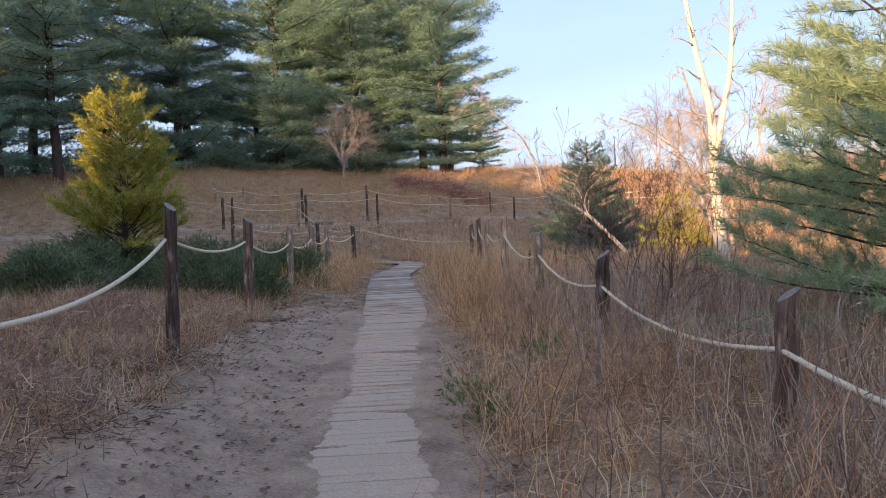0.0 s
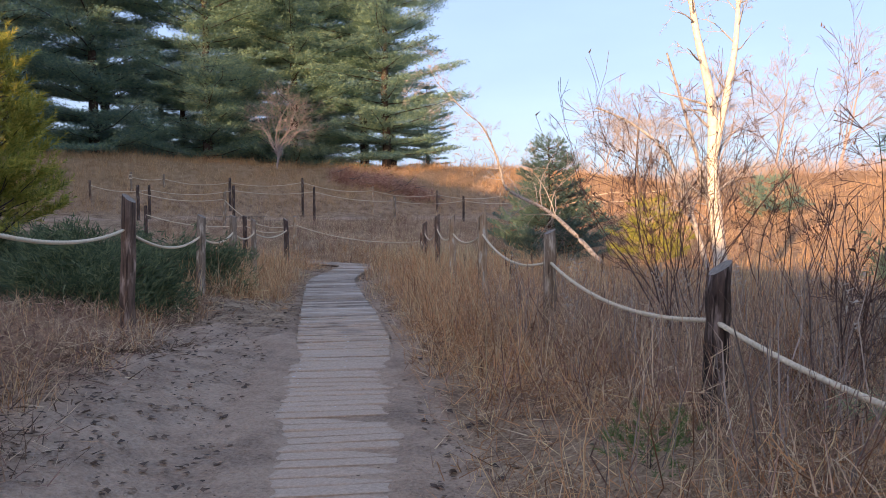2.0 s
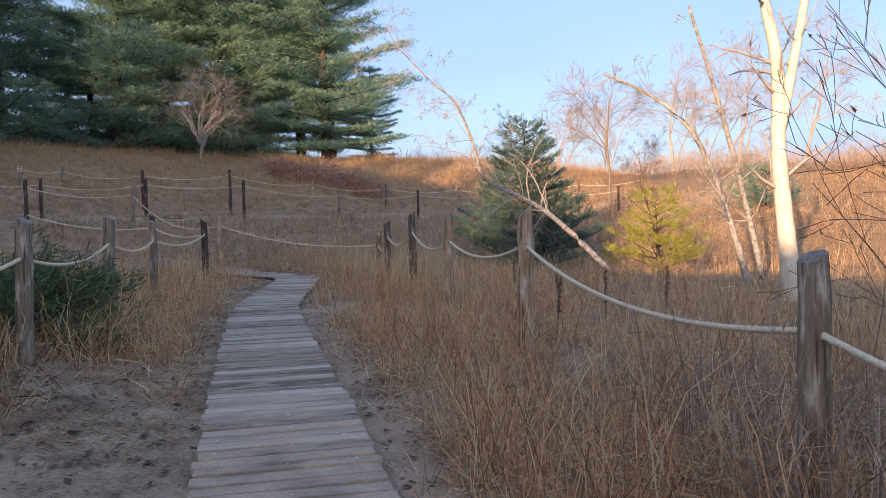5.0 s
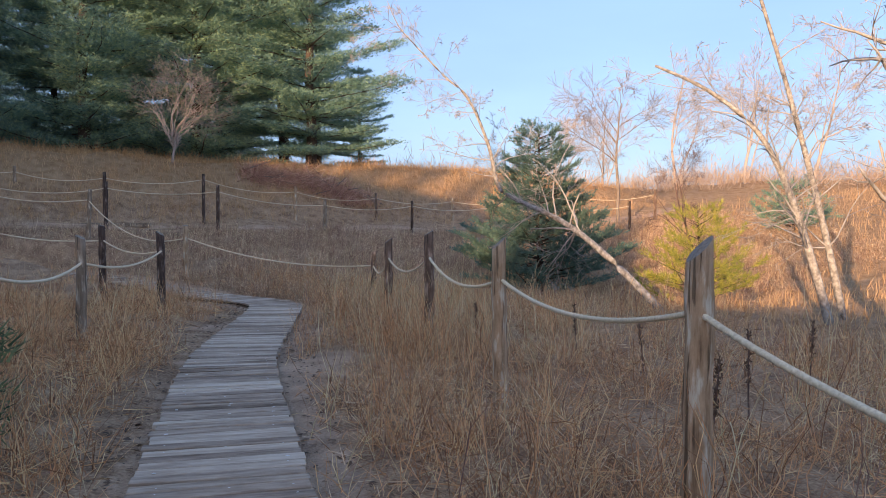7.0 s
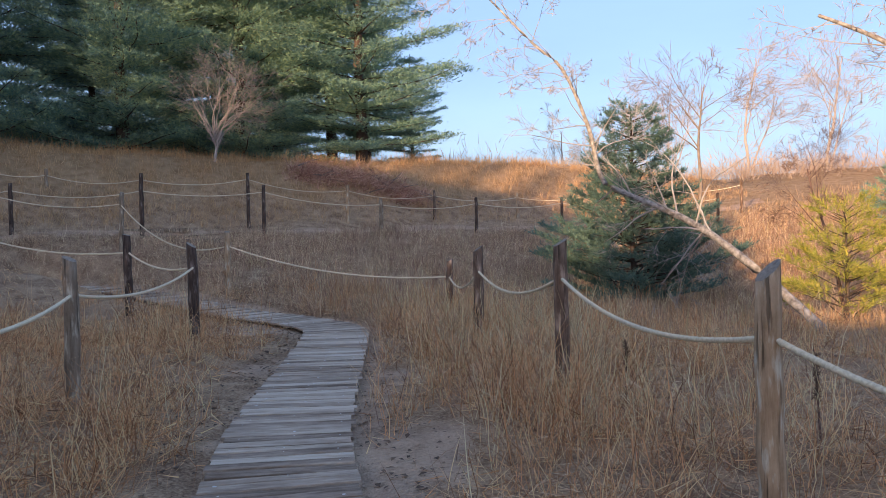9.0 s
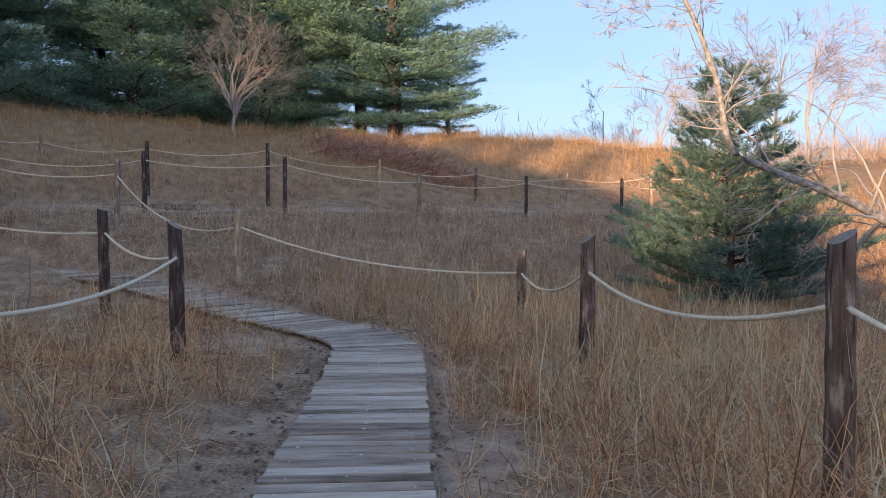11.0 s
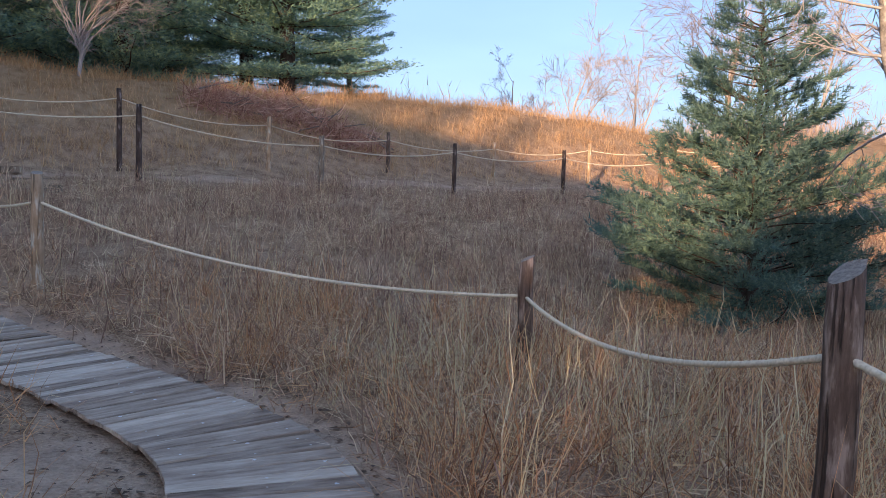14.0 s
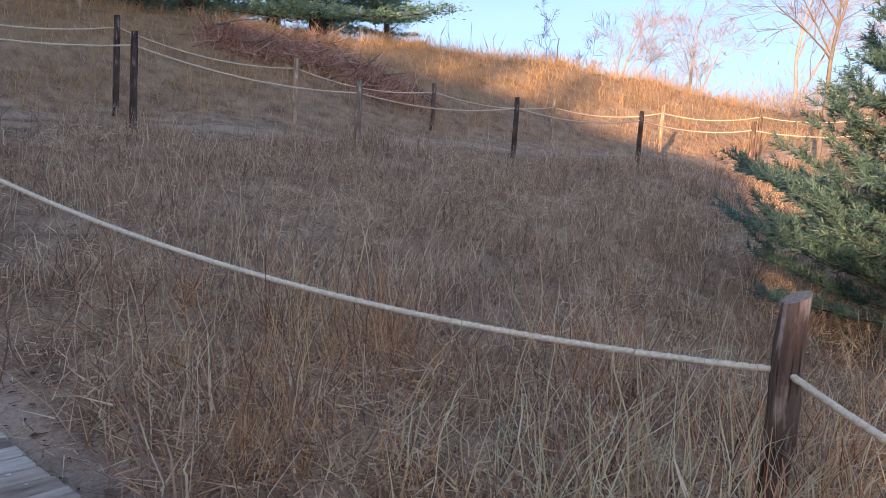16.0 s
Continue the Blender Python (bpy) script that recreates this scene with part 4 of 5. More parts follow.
def sand_drifts():
    """Blown sand lying over both ends of the first boards, with a ragged inner edge."""
    pts = curve_points(LINE, 0.05)
    pts = pts[(pts[:, 1] > -9.3) & (pts[:, 1] < 1.6)]
    d = np.gradient(pts, axis=0)
    d /= np.linalg.norm(d, axis=1)[:, None]
    nrm = np.stack([d[:, 1], -d[:, 0]], 1)
    y = pts[:, 1]
    for side, ph in ((-1, 0.0), (1, 1.9)):
        rag = 0.05 * np.sin(1.7 * y + ph) + 0.03 * np.sin(5.3 * y + 2 * ph) + 0.016 * np.sin(17 * y + ph) + 0.010 * np.sin(43 * y + 3 * ph)
        cover = 0.17 * smooth(1.6, -1.6, y)
        rows = []
        for o, h in ((0.0, 0.046), (0.035, 0.054), (0.11, 0.062), (0.24, 0.056), (0.45, 0.022), (0.7, -0.06)):
            off = 0.50 - cover - rag * smooth(1.6, 0.4, y) + o
            xy = pts + nrm * (side * off)[:, None]
            rows.append(np.column_stack([xy, trail_z(y) + h]))
        co = np.stack(rows, 1)
        n, k = co.shape[:2]
        i = (np.arange(n - 1)[:, None] * k + np.arange(k - 1)).ravel()
        quad = [i, i + 1, i + k + 1, i + k] if side > 0 else [i, i + k, i + k + 1, i + 1]
        me = raw_mesh("sand_drift", co.reshape(-1, 3), np.stack(quad, 1).ravel(), np.arange(len(i)) * 4, M_GROUND)
        me.shade_smooth()
        me.attributes.new("sand", "FLOAT", "POINT").data.foreach_set("value", np.ones(n * k, np.float32))
        tagged(new("sand_drift", me), "pale blown sand drifted over the board ends", "sand", kind="structure")


sand_drifts()


def screw_heads():
    """Pale screw heads and flecks along the planks, joined: far too small to pick apart."""
    rng = random.Random(9)
    v, f = [], []
    pts = curve_points(LINE, 0.142)
    for i in range(60, len(pts) - 1):
        d = pts[i + 1] - pts[i - 1]
        d = d / np.linalg.norm(d)
        n = np.array([d[1], -d[0]])
        for off in (-0.36, 0.02, 0.37):
            if rng.random() < 0.55:
                c = pts[i] + n * (off + rng.uniform(-0.03, 0.03)) + d * rng.uniform(-0.04, 0.04)
                r, z, k = rng.choice((0.006, 0.007, 0.008, 0.014)), float(trail_z(pts[i][1])) + 0.0515, len(v)
                for j in range(6):
                    t = PI * j / 3
                    v.append((c[0] + r * math.cos(t) * rng.uniform(0.7, 1.3), c[1] + r * math.sin(t) * rng.uniform(0.7, 1.3), z))
                f.append(tuple(range(k, k + 6)))
    tagged(new("screw_heads", mesh_from("screw_heads", v, f, M_FLECK)), "pale screw heads and flecks on the planks", "screw heads", kind="stuff")


screw_heads()


def trail_sign():
    """A small white plate with dark bars on a post of the upper fence."""
    sign = thing("trail_sign", "small white plate with dark bars on a post", "sign", (-19.62, 27.86, 3.66), "", 35)
    for name, (w, h, y, z), mt in [("plate", (0.16, 0.22, 0, 0), M_ROPE), *[("bar", (0.12, 0.028, -0.012, dz), M_POST["dark"]) for dz in (-0.06, 0.0, 0.06)]]:
        bm = bmesh.new()
        bmesh.ops.create_cube(bm, size=1.0, matrix=Matrix.Translation((0, y, z)) @ Matrix.Diagonal((w, 0.012, h, 1)))
        bmesh.ops.bevel(bm, geom=bm.edges[:], offset=0.003, segments=1, affect="EDGES")
        me = bpy.data.meshes.new(name)
        bm.to_mesh(me)
        bm.free()
        me.materials.append(mt)
        part(name, me, sign)


trail_sign()


# ---- grass ----
def scatter(rng, n, x0, x1, y0, y1, keep):
    """Random places in a rectangle, thinned by keep(x, y) in 0..1, in clumps."""
    x, y = rng.uniform(x0, x1, n), rng.uniform(y0, y1, n)
    ok = rng.random(n) < keep(x, y)
    return x[ok], y[ok]


def grass(name, label, rng, x, y, height, width, lean, material, tufts=0, spread=0.12, segs=3, category="dry grass", kink=0.3, low=0.25):
    n = len(x)
    turn = rng.uniform(0, 2 * PI, n)
    if tufts:
        off = rng.normal(size=(n * tufts, 2)) * spread
        x, y = np.repeat(x, tufts) + off[:, 0], np.repeat(y, tufts) + off[:, 1]
        turn = np.arctan2(-off[:, 0], off[:, 1]) + rng.normal(size=n * tufts) * 0.9
        ok = (np.abs(sample(GRID_NEAR, x, y)) > 0.54) & (rng.random(len(x)) > 1.3 * bare(x, y))
        x, y, turn = x[ok], y[ok], turn[ok]
        n = len(x)
    z = sample(GRID_Z, x, y) - 0.02
    h = height(x, y) * rng.uniform(0.4, 1.2, n)
    me = strips(name, np.stack([x, y, z], 1), h, rng.uniform(0.7, 1.3, n) * width, np.abs(rng.normal(size=n)) * lean + low, turn, material, segs, rng.normal(size=(n, segs, 3)) * kink)
    return tagged(new(name, me), label, category, kind="stuff")


def tangle(name, label, rng, x, y, top, length, width, material, per=30, spread=0.16, rise=0.35, category="dry grass"):
    """A mat of crossing stems and blades, thickest near the ground."""
    n = len(x) * per
    off = rng.normal(size=(n, 2)) * spread
    x, y = np.repeat(x, per) + off[:, 0], np.repeat(y, per) + off[:, 1]
    ok = (np.abs(sample(GRID_NEAR, x, y)) > 0.56) & (rng.random(n) > 1.2 * bare(x, y))
    x, y = x[ok], y[ok]
    n = len(x)
    z = sample(GRID_Z, x, y) + rng.random(n) ** 1.6 * top * (0.5 + 0.7 * patchy(x, y, 2.1))
    way = rng.normal(size=(n, 3)) * (1, 1, 0.55) + (0, 0, rise)
    me = needles(name, np.stack([x, y, z], 1), way, rng.uniform(0.5, 1.4, n) * length, rng.uniform(0.6, 1.3, n) * width, material, rng)
    return tagged(new(name, me), label, category, kind="stuff")


def patchy(x, y, f=0.9):
    return 0.5 + 0.5 * np.sin(x * f + 1.7 * np.sin(y * 0.7 * f)) * np.sin(y * f * 1.1 + 1.3 * np.sin(x * 0.6 * f))


def s_of(x, y):
    return -0.61 * x + 0.79 * y


def right_tall(x, y):
    d = sample(GRID_NEAR, x, y)
    return smooth(0.55, 1.05, d) * smooth(10, 6.5, d) * smooth(24, 16, s_of(x, y)) * (0.35 + 0.65 * patchy(x, y))


def left_tall(x, y):
    d = -sample(GRID_NEAR, x, y)
    return (1 - 0.8 * smooth(-7.8, -9.0, x) * smooth(15.5, 17.0, y)) * smooth(0.6, 1.2, d) * smooth(1.5, 5.0, y) * (1 - 0.9 * smooth(2.4, 1.5, d) * smooth(5.5, 2.5, y)) * smooth(26, 20, s_of(x, y)) * (0.3 + 0.7 * patchy(x, y, 0.8))


def left_sparse(x, y):
    d = -sample(GRID_NEAR, x, y)
    return smooth(1.5, 2.3, d) * smooth(5.5, 3.0, y) * (0.25 + 0.75 * (patchy(x, y, 1.5) > 0.42))


def meadow(x, y):
    s, d = s_of(x, y), sample(GRID_NEAR, x, y)
    return (d > 0.7) * smooth(13, 17, s) * smooth(29.3, 28.6, s) * (0.5 + 0.5 * patchy(x, y, 1.2))


def hillside(x, y):
    s = s_of(x, y)
    return smooth(31.4, 32.4, s) * smooth(52, 38, s) + 0.0 * x


def right_field(x, y):
    return smooth(3.5, 7, sample(GRID_NEAR, x, y)) * smooth(31, 28, s_of(x, y)) * 1.0


def right_weeds(x, y):
    d = sample(GRID_NEAR, x, y)
    return smooth(1.3, 2.4, d) * smooth(9, 5, d) * smooth(4.5, 1.5, y) * (0.45 + 0.55 * patchy(x, y, 1.3))


def near_any(x, y):
    return np.clip(right_tall(x, y) * smooth(-1, 4, y + 2 * (sample(GRID_NEAR, x, y) < 1.6)) + left_tall(x, y), 0, 1)


def clump(x, y, f=2.3):
    """Bunches with bare gaps between them."""
    return smooth(0.3, 0.62, 0.6 * patchy(x, y, f) + 0.4 * patchy(y + 3, x - 1, f * 1.9))


rng = np.random.default_rng(7)
RIGHT, LEFT = (-9, 12, -9, 22), (-22, -1, 1, 24)
near_right = lambda x, y: right_tall(x, y) * (0.35 + 0.65 * smooth(5.5, 2.5, sample(GRID_NEAR, x, y)))
golden = lambda x, y: 1 - 0.75 * smooth(1.4, 2.2, sample(GRID_NEAR, x, y)) * smooth(3.5, 1.0, y)
x, y = scatter(rng, 9000, *RIGHT, lambda x, y: clump(x, y) * near_right(x, y) * golden(x, y))
grass("tall_grass", "tall golden-brown bunch grass beside the boardwalk", rng, x, y, lambda x, y: 0.58 + 0.25 * patchy(x, y, 0.5), 0.0052, 0.8, M_TALL, 25, 0.07, 4)
x, y = scatter(rng, 14000, *RIGHT, near_right)
grass("short_grass", "tangled matted dry grass under the bunches", rng, x, y, lambda x, y: 0.32 + 0.1 * patchy(x, y, 0.9), 0.006, 1.1, M_TALL, 9, 0.12, low=0.5, kink=0.4)
tangle("grass_thatch", "matted thatch of dry grass and stems", rng, x, y, 0.28, 0.22, 0.0065, M_TALL, 18, 0.18)
tangle("grass_thatch", "grey-brown thatch of dry weeds under the grass", rng, x, y, 0.24, 0.19, 0.007, M_MEADOW, 14, 0.2)
x, y = scatter(rng, 6000, *LEFT, lambda x, y: clump(x, y) * left_tall(x, y))
grass("tall_grass", "tall golden-brown bunch grass beside the boardwalk", rng, x, y, lambda x, y: 0.54 + 0.25 * patchy(x, y, 0.5), 0.0055, 0.8, M_TALL, 22, 0.08, 4)
x, y = scatter(rng, 8500, *LEFT, left_tall)
grass("short_grass", "tangled matted dry grass under the bunches", rng, x, y, lambda x, y: 0.30 + 0.1 * patchy(x, y, 0.9), 0.0065, 1.1, M_TALL, 9, 0.14, low=0.5, kink=0.4)
tangle("grass_thatch", "matted thatch of dry grass and stems", rng, x, y, 0.26, 0.20, 0.009, M_TALL, 22, 0.2)
x, y = scatter(rng, 5200, 0, 13, -10, 5, right_weeds)
grass("brown_weeds", "dense brown and mauve dry weeds by the fence", rng, x, y, lambda x, y: 0.52 + 0.2 * patchy(x, y, 0.8), 0.0048, 0.5, M_MEADOW, 18, 0.15, kink=0.3, category="dry weeds")
tangle("weed_thatch", "twiggy tangle of mauve-brown weeds by the fence", rng, x, y, 0.50, 0.19, 0.0052, M_MEADOW, 34, 0.16, 0.6, "dry weeds")
tangle("weed_thatch", "twiggy tangle of dark weed stems by the fence", rng, x, y, 0.55, 0.20, 0.005, M_STEM, 30, 0.16, 0.9, "dry weeds")
x, y = scatter(rng, 2600, -16, 10, -9, 24, near_any)
grass("straw_stalks", "long pale straw stalks arching over the grass", rng, x, y, lambda x, y: 0.95 + 0 * x, 0.0055, 0.9, M_STRAW, 3, 0.06, 5, kink=0.12)
x, y = scatter(rng, 800, -13, 2, -9, 5, left_sparse)
grass("sparse_grass", "sparse brown grass tufts in the open sand", rng, x, y, lambda x, y: 0.34 + 0 * x, 0.006, 1.0, M_TALL, 16, 0.08, kink=0.4)
x, y = scatter(rng, 4200, -13, 2, -9, 5, left_sparse)
tangle("weed_tangle", "dark dry weed stems sprawling on the sand", rng, x, y, 0.24, 0.2, 0.007, M_STEM, 34, 0.22, 0.4, "dry weeds")
tangle("weed_tangle", "brown withered weeds sprawling on the sand", rng, x, y, 0.16, 0.16, 0.008, M_MEADOW, 16, 0.24, 0.3, "dry weeds")
left_open = lambda x, y: smooth(1.5, 2.3, -sample(GRID_NEAR, x, y)) * smooth(4.5, 2.5, y) * clump(x + 1.3, y, 1.25)
x, y = scatter(rng, 4200, -9, 3, -9.5, 4, left_open)
tangle("weed_tangle", "mats of dark dead stems and litter on the sand", rng, x, y, 0.05, 0.15, 0.010, M_DEADLEAF, 26, 0.2, 0.05, "dry weeds")
tangle("weed_tangle", "withered brown weeds in low clumps on the sand", rng, x, y, 0.30, 0.19, 0.006, M_MEADOW, 24, 0.13, 0.6, "dry weeds")
x, y = scatter(rng, 1500, -9, 3, -9.5, 4, left_open)
grass("sparse_grass", "rusty dry grass tufts by the dark posts", rng, x, y, lambda x, y: 0.42 + 0 * x, 0.005, 0.8, M_TALL, 22, 0.07, kink=0.35)
x, y = scatter(rng, 15000, -16, 12, 12, 40, lambda x, y: meadow(x, y) * (0.12 + 0.88 * clump(x, y, 1.9)))
grass("meadow_weeds", "dense mauve-brown dry weeds in the meadow", rng, x, y, lambda x, y: 0.30 + 0.12 * patchy(x, y, 0.6), 0.0075, 1.0, M_MEADOW, 9, 0.14, low=0.4, kink=0.4, category="dry weeds")
tangle("weed_thatch", "tangle of mauve-brown dry weeds in the meadow", rng, x, y, 0.26, 0.17, 0.010, M_MEADOW, 26, 0.18, 0.4, "dry weeds")
x, y = scatter(rng, 3500, -15, 8, 12, 36, meadow)
grass("straw_stalks", "thin pale straw stalks standing in the meadow", rng, x, y, lambda x, y: 0.6 + 0 * x, 0.006, 0.8, M_STRAW, 3, 0.08, 4, kink=0.15)
x, y = scatter(rng, 3000, -15, 8, 12, 36, meadow)
grass("weed_stems", "thin dark weed stems standing in the meadow", rng, x, y, lambda x, y: 0.45 + 0 * x, 0.007, 0.5, M_STEM, 5, 0.1, category="dry weeds")
x, y = scatter(rng, 120000, -45, 8, 18, 60, hillside)
grass("hill_grass", "orange-brown dry grass on the hillside", rng, x, y, lambda x, y: 0.32 + 0 * x, 0.016, 1.0, M_HILL, segs=2)
x, y = scatter(rng, 7000, -30, 6, 22, 52, lambda x, y: hillside(x, y) * clump(x, y, 1.3))
grass("hill_tufts", "bunches of tan dry grass on the hillside", rng, x, y, lambda x, y: 0.48 + 0.15 * patchy(x, y, 0.7), 0.013, 0.7, M_HILL, 9, 0.13, 3)
x, y = scatter(rng, 5200, -16, 8, 16, 36, lambda x, y: meadow(x, y) * clump(x + 2, y, 1.1))
grass("meadow_tufts", "taller brown weed clumps in the meadow", rng, x, y, lambda x, y: 0.42 + 0.15 * patchy(x, y, 0.8), 0.009, 0.6, M_MEADOW, 8, 0.12, 3, category="dry weeds")
grass("weed_stems", "dark twiggy stems among the weed clumps", rng, x, y, lambda x, y: 0.40 + 0 * x, 0.008, 0.5, M_STEM, 5, 0.14, category="dry weeds")
x, y = scatter(rng, 90000, 2, 55, -10, 66, right_field)
grass("dune_grass", "orange dry grass on the sunlit dunes", rng, x, y, lambda x, y: 0.42 + 0 * x, 0.02, 0.9, M_HILL, segs=2)
x, y = scatter(rng, 5000, -9, 10, -9, 24, lambda x, y: right_tall(x, y) * (0.25 + 0.75 * smooth(5, 0, y)))
grass("weed_stems", "thin dead weed stems standing in the grass", rng, x, y, lambda x, y: 0.55 + 0 * x, 0.006, 0.45, M_STEM, 5, 0.12, category="dry weeds")
by_fence = lambda x, y: smooth(0.9, 1.6, sample(GRID_NEAR, x, y)) * smooth(4.5, 2.5, sample(GRID_NEAR, x, y)) * clump(x, y, 1.7)
x, y = scatter(rng, 900, -5, 2, 10, 19.5, by_fence)
grass("straw_stalks", "long yellow straw blades arching by the fence", rng, x, y, lambda x, y: 0.85 + 0 * x, 0.006, 1.0, M_STRAW, 7, 0.06, 5, kink=0.14)
# dark young growth that closes the ground under the hill pines
k = 520
us, uq = rng.uniform(45, 57, k), rng.uniform(-22, 15, k)
ok = rng.random(k) < smooth(16, 4, uq) + 0.35
us, uq, tall = us[ok], uq[ok], rng.uniform(0.8, 2.6, ok.sum())
per = 90
off = rng.normal(size=(len(us) * per, 3)) * np.repeat(0.3 + 0.22 * tall, per)[:, None]
bx, by = np.repeat(-0.61 * us + 0.79 * uq, per) + off[:, 0], np.repeat(0.79 * us + 0.61 * uq, per) + off[:, 1]
lift = rng.random(len(bx)) * np.repeat(tall, per)
way = off * (0.9, 0.9, 0.2) + rng.normal(size=(len(bx), 3)) * 0.4 + (0, 0, 0.25)
me = needles("pine_undergrowth", np.stack([bx, by, land(bx, by, False) + lift], 1), way, rng.uniform(0.15, 0.4, len(bx)), rng.uniform(0.05, 0.10, len(bx)), M_NEEDLE, rng)
tagged(new("pine_undergrowth", me), "dark young pine growth under the tall pines", "undergrowth", kind="stuff")
# bare thickets along the far crests
k = 700
ang, rad = rng.uniform(radians(-8), radians(112), k), rng.uniform(44, 68, k)
cx, cy = 9 + rad * np.cos(ang), 11 + rad * np.sin(ang)
ok = s_of(cx, cy) < 50
cx, cy, tall = cx[ok], cy[ok], rng.uniform(0.5, 2.6, ok.sum())
per = 70
off = rng.normal(size=(len(cx) * per, 2)) * np.repeat(0.25 * tall + 0.2, per)[:, None]
bx, by = np.repeat(cx, per) + off[:, 0], np.repeat(cy, per) + off[:, 1]
lift = np.abs(rng.normal(size=len(bx))) * np.repeat(tall, per) * 0.4
way = np.stack([off[:, 0] * 0.8, off[:, 1] * 0.8, np.repeat(0.6 + 0.4 * tall, per)], 1) + rng.normal(size=(len(bx), 3)) * 0.45
me = needles("far_thicket", np.stack([bx, by, land(bx, by, False) + lift], 1), way, rng.uniform(0.4, 1.1, len(bx)), rng.uniform(0.025, 0.05, len(bx)), M_FAR, rng)
tagged(new("far_thicket", me), "pale bare thickets along the far dune crest", "thicket", kind="stuff")
x, y = scatter(rng, 2600, 0, 13, -10, 5, right_weeds)
grass("weed_stems", "grey upright dead stems among the weeds", rng, x, y, lambda x, y: 0.75 + 0.2 * patchy(x, y, 1.1), 0.0065, 0.22, M_GREYSTEM, 6, 0.14, 4, category="dry weeds", kink=0.16, low=0.1)
x, y = scatter(rng, 420, 1, 9, -9, 3, right_weeds)
n = len(x)
tall = rng.uniform(0.6, 0.95, n)
base = np.stack([x, y, sample(GRID_Z, x, y) + tall], 1)
me = needles("seed_heads", np.repeat(base, 14, 0) + rng.normal(size=(14 * n, 3)) * (0.03, 0.03, 0.06), rng.normal(size=(14 * n, 3)), rng.uniform(0.02, 0.045, 14 * n), 0.014 + 0 * rng.random(14 * n), M_FLUFF, rng)
tagged(new("seed_heads", me), "fluffy pale seed heads on dead weeds", "dry weeds", kind="stuff")
grass("weed_stems", "thin dead stems that carry the seed heads", rng, x, y, lambda x, y: 0.9 + 0 * x, 0.007, 0.05, M_STEM, category="dry weeds")


# ---- junipers, brush, litter ----
def low_juniper(label, at, seed, rx, ry, h):
    """A spreading juniper: many low boughs with dark sprays."""
    ob = thing("juniper", label, "juniper shrub", (*at, land_at(*at)), "junipers")
    rng, r = random.Random(seed), np.random.default_rng(seed)
    tb, base, way = Tubes(), [], []
    for _ in range(46):
        az, out = rng.uniform(0, 2 * PI), math.sqrt(rng.random())
        end = Vector((rx * out * math.cos(az), ry * out * math.sin(az), h * (1.15 - 0.75 * out * out) * rng.uniform(0.4, 1.25)))
        mid = end * 0.5 + Vector((0, 0, 0.12))
        tb.add([Vector((0, 0, -0.05)), mid, end], [0.02, 0.014, 0.005], 4)
        for _ in range(34):
            k = rng.uniform(0.45, 1.05)
            base.append(mid.lerp(end, k) + Vector((rng.gauss(0, 0.17), rng.gauss(0, 0.17), rng.gauss(0, 0.09))))
            way.append(Vector((math.cos(az), math.sin(az), 0.8)))
    base, way = np.array(base), np.array(way)
    b = np.repeat(base, 12, 0) + r.normal(size=(len(base) * 12, 3)) * 0.045
    w = np.repeat(way, 12, 0) + r.normal(size=(len(base) * 12, 3)) * 0.7
    part("stem", tb.mesh("stem", M_REDTWIG), ob)
    part("foliage", needles("foliage", b, w, r.uniform(0.07, 0.17, len(b)), r.uniform(0.012, 0.024, len(b)), M_JUNIPER, r), ob)


low_juniper("low dark green spreading juniper behind the rope fence", (-3.5, 2.0), 71, 1.0, 0.9, 0.7)
low_juniper("low dark green spreading juniper behind the rope fence", (-4.6, 5.6), 72, 1.5, 1.3, 0.8)
low_juniper("low dark green spreading juniper behind the rope fence", (-5.4, 0.2), 73, 1.1, 0.9, 0.7)
low_juniper("low dark green spreading juniper behind the rope fence", (-7.3, 3.0), 74, 1.2, 1.1, 0.8)
low_juniper("dark green juniper under the yellow-green pine", (-6.4, 2.2), 75, 1.1, 0.9, 1.0)
low_juniper("dark green juniper under the yellow-green pine", (-7.9, 4.6), 76, 1.3, 1.0, 1.2)
low_juniper("low dark green spreading juniper behind the rope fence", (-4.4, 2.9), 77, 1.1, 0.9, 0.85)


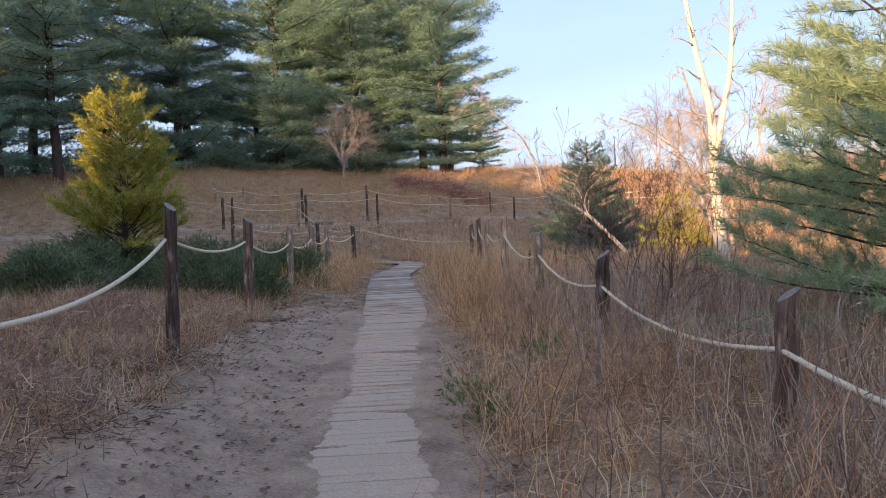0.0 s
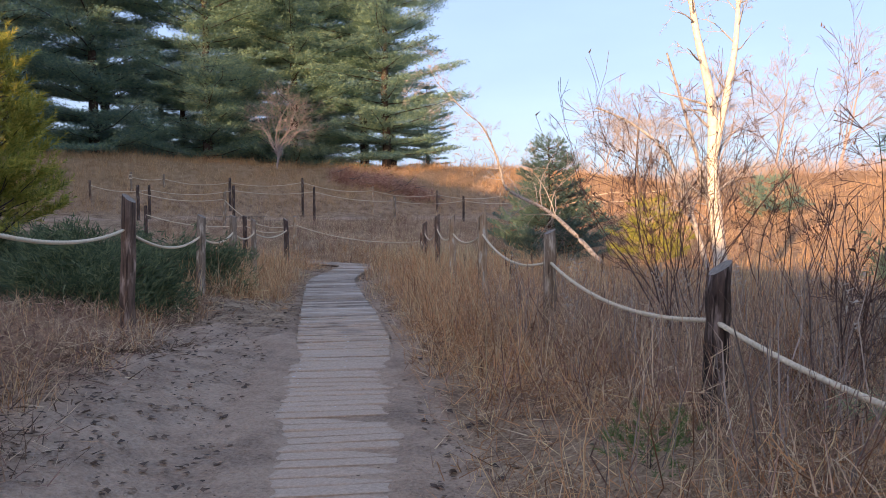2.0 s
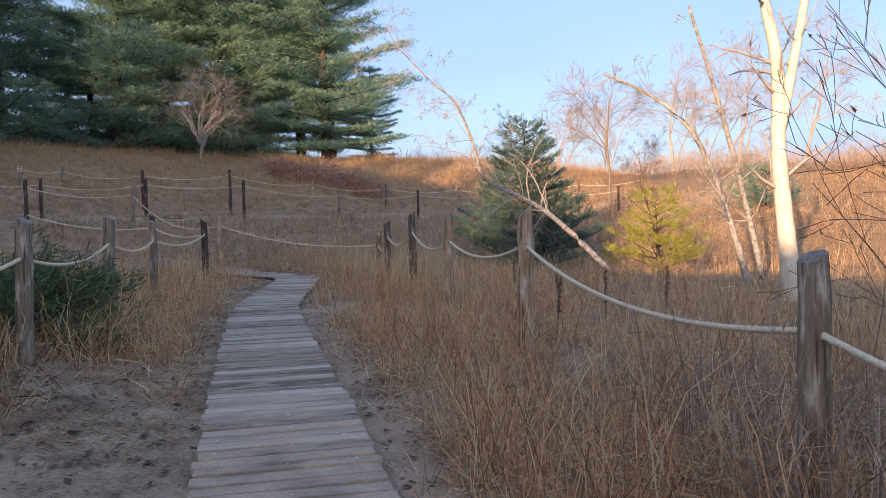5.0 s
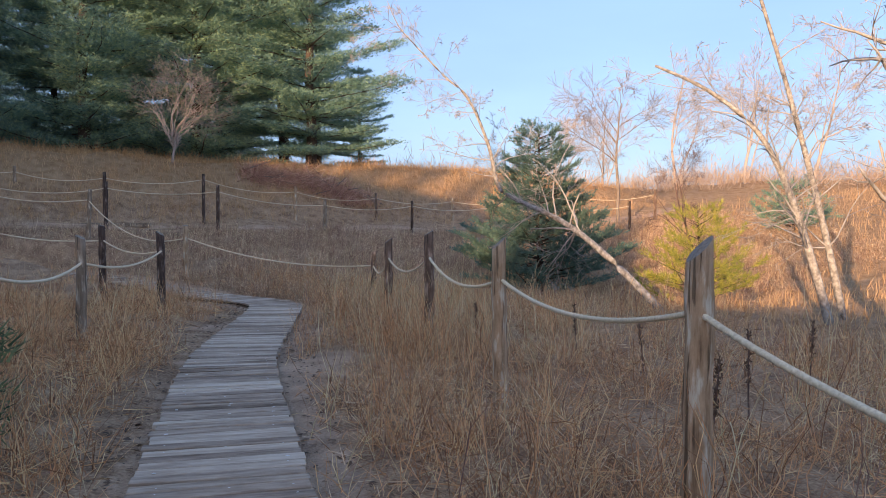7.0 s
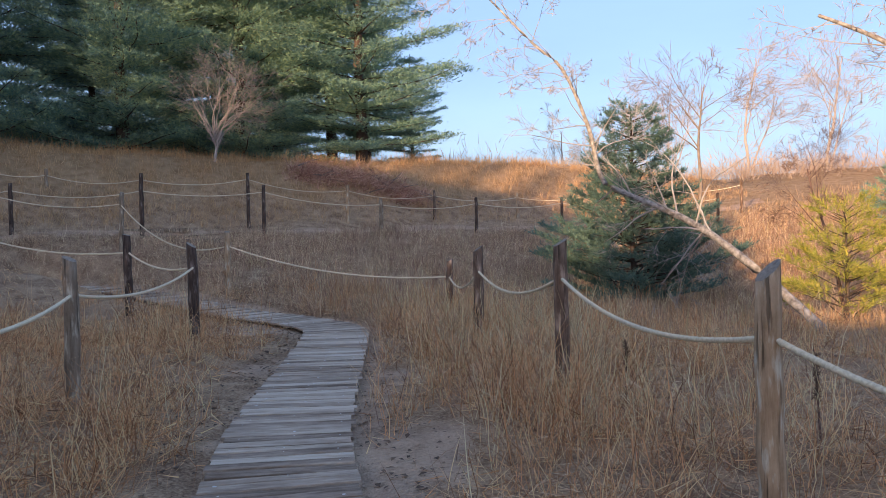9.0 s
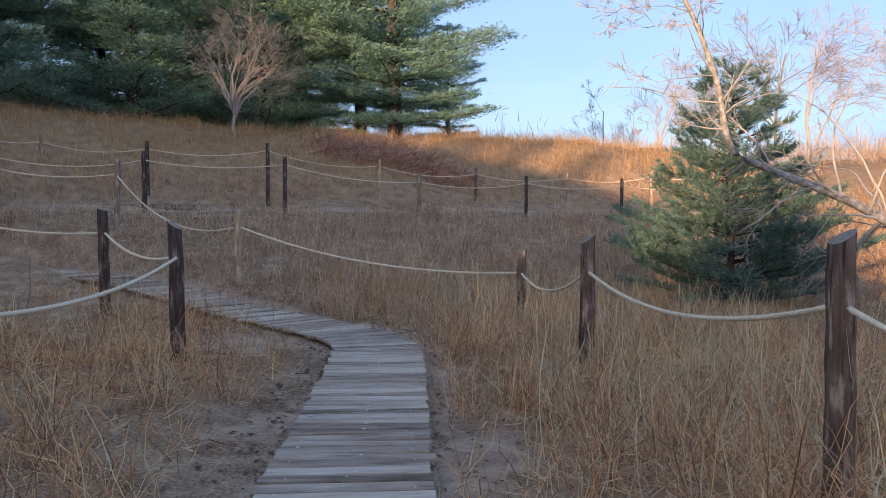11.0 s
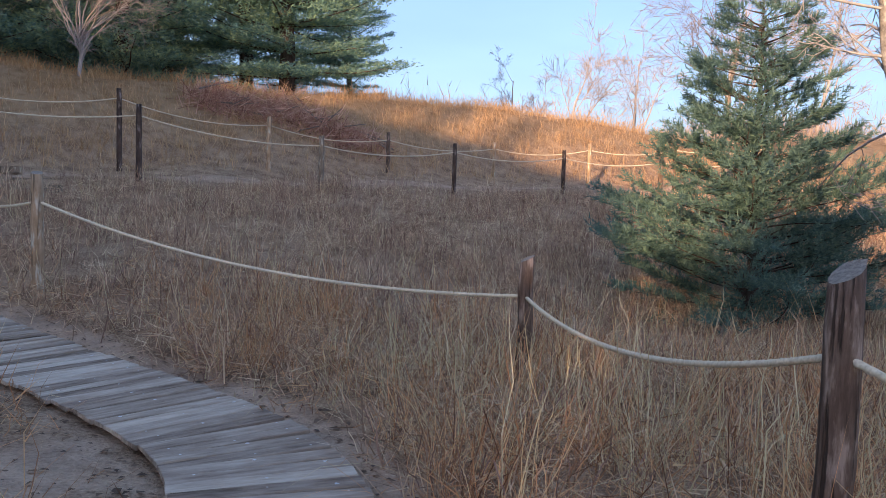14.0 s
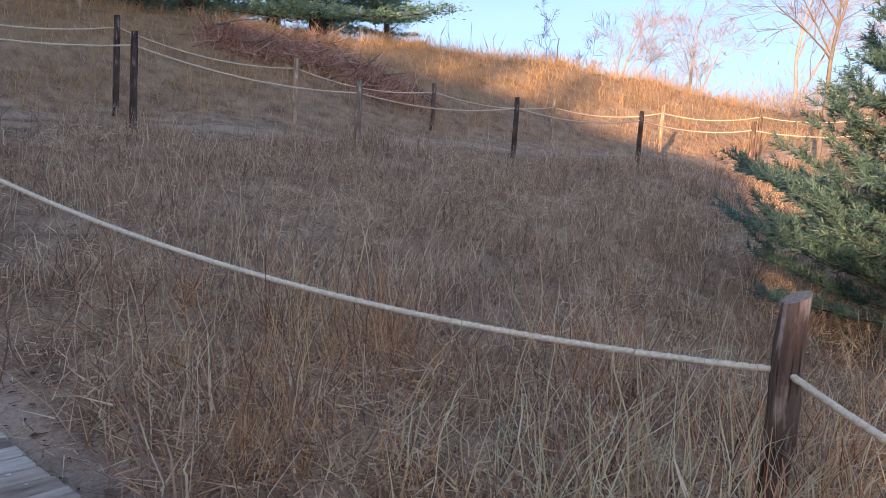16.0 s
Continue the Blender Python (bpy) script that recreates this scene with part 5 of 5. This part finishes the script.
def brush_pile():
    """Cut red-brown brushwood heaped along the hillside."""
    ob = thing("brush_pile", "heap of red-brown cut brushwood on the hillside", "brush pile", (-9.75, 37.3, land_at(-9.75, 37.3)))
    rng, r = random.Random(81), np.random.default_rng(81)
    n = 3600
    k = r.uniform(-1, 1, n)
    x, y = k * 2.7 + r.normal(size=n) * 0.3, k * 0.6 + r.normal(size=n) * 0.4
    wx, wy = ob.location.x + x, ob.location.y + y
    z = sample(GRID_Z, wx, wy) - ob.location.z + np.abs(r.normal(size=n)) * 0.42 * (1.1 - np.abs(k)) * (0.5 + 0.5 * np.sin(9 * k) ** 2)
    w = r.normal(size=(n, 3)) * (1, 1, 0.8) + (0.2, 0, 0.25)
    for _ in range(18):
        c = rng.uniform(-1, 1)
        px, py = c * 2.6 + rng.gauss(0, 0.25), c * 0.6 + rng.gauss(0, 0.45)
        pz = land_at(ob.location.x + px, ob.location.y + py) - ob.location.z + rng.uniform(0.05, 0.35)
        d = Vector((rng.uniform(-1, 1), rng.uniform(-0.7, 0.7), rng.uniform(0.0, 0.4))).normalized() * rng.uniform(0.5, 1.1)
        tb, o = Tubes(), Vector((px, py, pz))
        tb.add([o - d, o + Vector((rng.gauss(0, 0.06), 0, 0.05)), o + d], [0.03, 0.024, 0.012], 5)
        part("branch", tb.mesh("branch", M_TWIG), ob)
    part("brushwood", needles("brushwood", np.stack([x, y, z], 1), w, r.uniform(0.3, 0.85, n), r.uniform(0.018, 0.034, n), M_RED, r), ob)


brush_pile()


def steps():
    """Weathered timbers that hold the edge of the upper path."""
    flight = thing("timber_steps", "weathered timbers edging the sand of the upper path", "timber steps", (-13.3, 26.9, land_at(-13.3, 26.9)))
    shift = flight.matrix_basis.inverted()
    for x, y, lift, ln, turn in [(-13.4, 27.35, 0.05, 3.3, 6), (-12.0, 26.35, 0.06, 1.7, 8), (-14.2, 28.2, 0.05, 2.4, 10)]:
        bm = bmesh.new()
        bmesh.ops.create_cube(bm, size=1.0, matrix=Matrix.Diagonal((ln, 0.16, 0.14, 1)))
        bmesh.ops.bevel(bm, geom=bm.edges[:], offset=0.018, segments=2, affect="EDGES")
        me = bpy.data.meshes.new("beam")
        bm.to_mesh(me)
        bm.free()
        me.materials.append(M_POST["grey"])
        part("beam", me, flight, "", shift @ pose(x, y, land_at(x, y) + lift, 0, 0, turn))


steps()


def stick(label, at, height, lean):
    tb = Tubes()
    tb.add([Vector((0, 0, -0.1)), Vector((lean * 0.4, 0.01, height * 0.5)), Vector((lean, 0, height))], [0.013, 0.012, 0.009], 7)
    tagged(new("dead_stick", tb.mesh("dead_stick", M_TWIG)), label, "dead stick").matrix_basis = pose(*at, land_at(*at))


stick("pale broken dead stick standing in the grass", (3.56, -4.5), 0.55, 0.03)

n = 30000
x, y = rng.uniform(-9, 4, n), rng.uniform(-9, 20, n)
d = sample(GRID_NEAR, x, y)
ok = (np.abs(d) > 0.52) & (rng.random(n) < np.where(d > 0, smooth(1.6, 0.6, d), smooth(6.0, 0.5, -d) * smooth(9, 3, y) + smooth(1.3, 0.6, -d)))
x, y = x[ok], y[ok]
base = np.stack([x, y, sample(GRID_Z, x, y) + 0.012], 1)
tagged(new("leaf_litter", dead_leaves("leaf_litter", base, rng.uniform(0, 2 * PI, len(x)), rng.uniform(0.02, 0.075, len(x)), M_DEADLEAF, rng)), "dead leaves and bits strewn on the sand", "leaf litter", kind="stuff")
x, y = rng.uniform(-8, 3, 700), rng.uniform(-9, 8, 700)
ok = (sample(GRID_NEAR, x, y) < -0.8) & (patchy(x, y, 1.6) > 0.4)
x, y = x[ok], y[ok]
way = rng.normal(size=(len(x), 3)) * (1, 1, 0.12) + (0.3, 0, 0.1)
tagged(new("twig_litter", needles("twig_litter", np.stack([x, y, sample(GRID_Z, x, y) + 0.012], 1), way, rng.uniform(0.15, 0.6, len(x)), rng.uniform(0.006, 0.012, len(x)), M_STEM, rng)), "dry twigs lying on the sand", "twigs", kind="stuff")


STALKS = [(0.62, 10.2, 0.62), (1.25, 9.6, 0.55), (1.75, 7.6, 0.75), (1.15, 6.2, 0.6), (-0.6, 11.9, 0.5), (2.6, 8.8, 0.7)]


def seed_stalk(at, height, seed):
    """A dead upright stalk with a dark ragged seed spike."""
    ob = thing("seed_stalk", "dead dark brown stalk with a ragged seed spike", "dry weed", (*at, land_at(*at)), "seed stalks")
    rr, r = random.Random(seed), np.random.default_rng(seed)
    lean = rr.uniform(-0.06, 0.06)
    tb = Tubes()
    tb.add([Vector((lean * k, 0.01 * math.sin(5 * k), height * k)) for k in (-0.1, 0.3, 0.6, 1.0)], [0.008, 0.007, 0.006, 0.003], 6)
    part("stem", tb.mesh("stem", M_REDTWIG), ob)
    k = r.uniform(0.45, 1.0, 160)
    base = np.stack([lean * k, 0 * k, height * k], 1) + r.normal(size=(160, 3)) * 0.008
    way = r.normal(size=(160, 3)) + (0, 0, 0.7)
    part("seed_spike", needles("seed_spike", base, way, r.uniform(0.02, 0.06, 160), r.uniform(0.008, 0.016, 160), M_DEADLEAF, r), ob)


for i, (x, y, h) in enumerate(STALKS):
    seed_stalk((x, y), h, 90 + i)
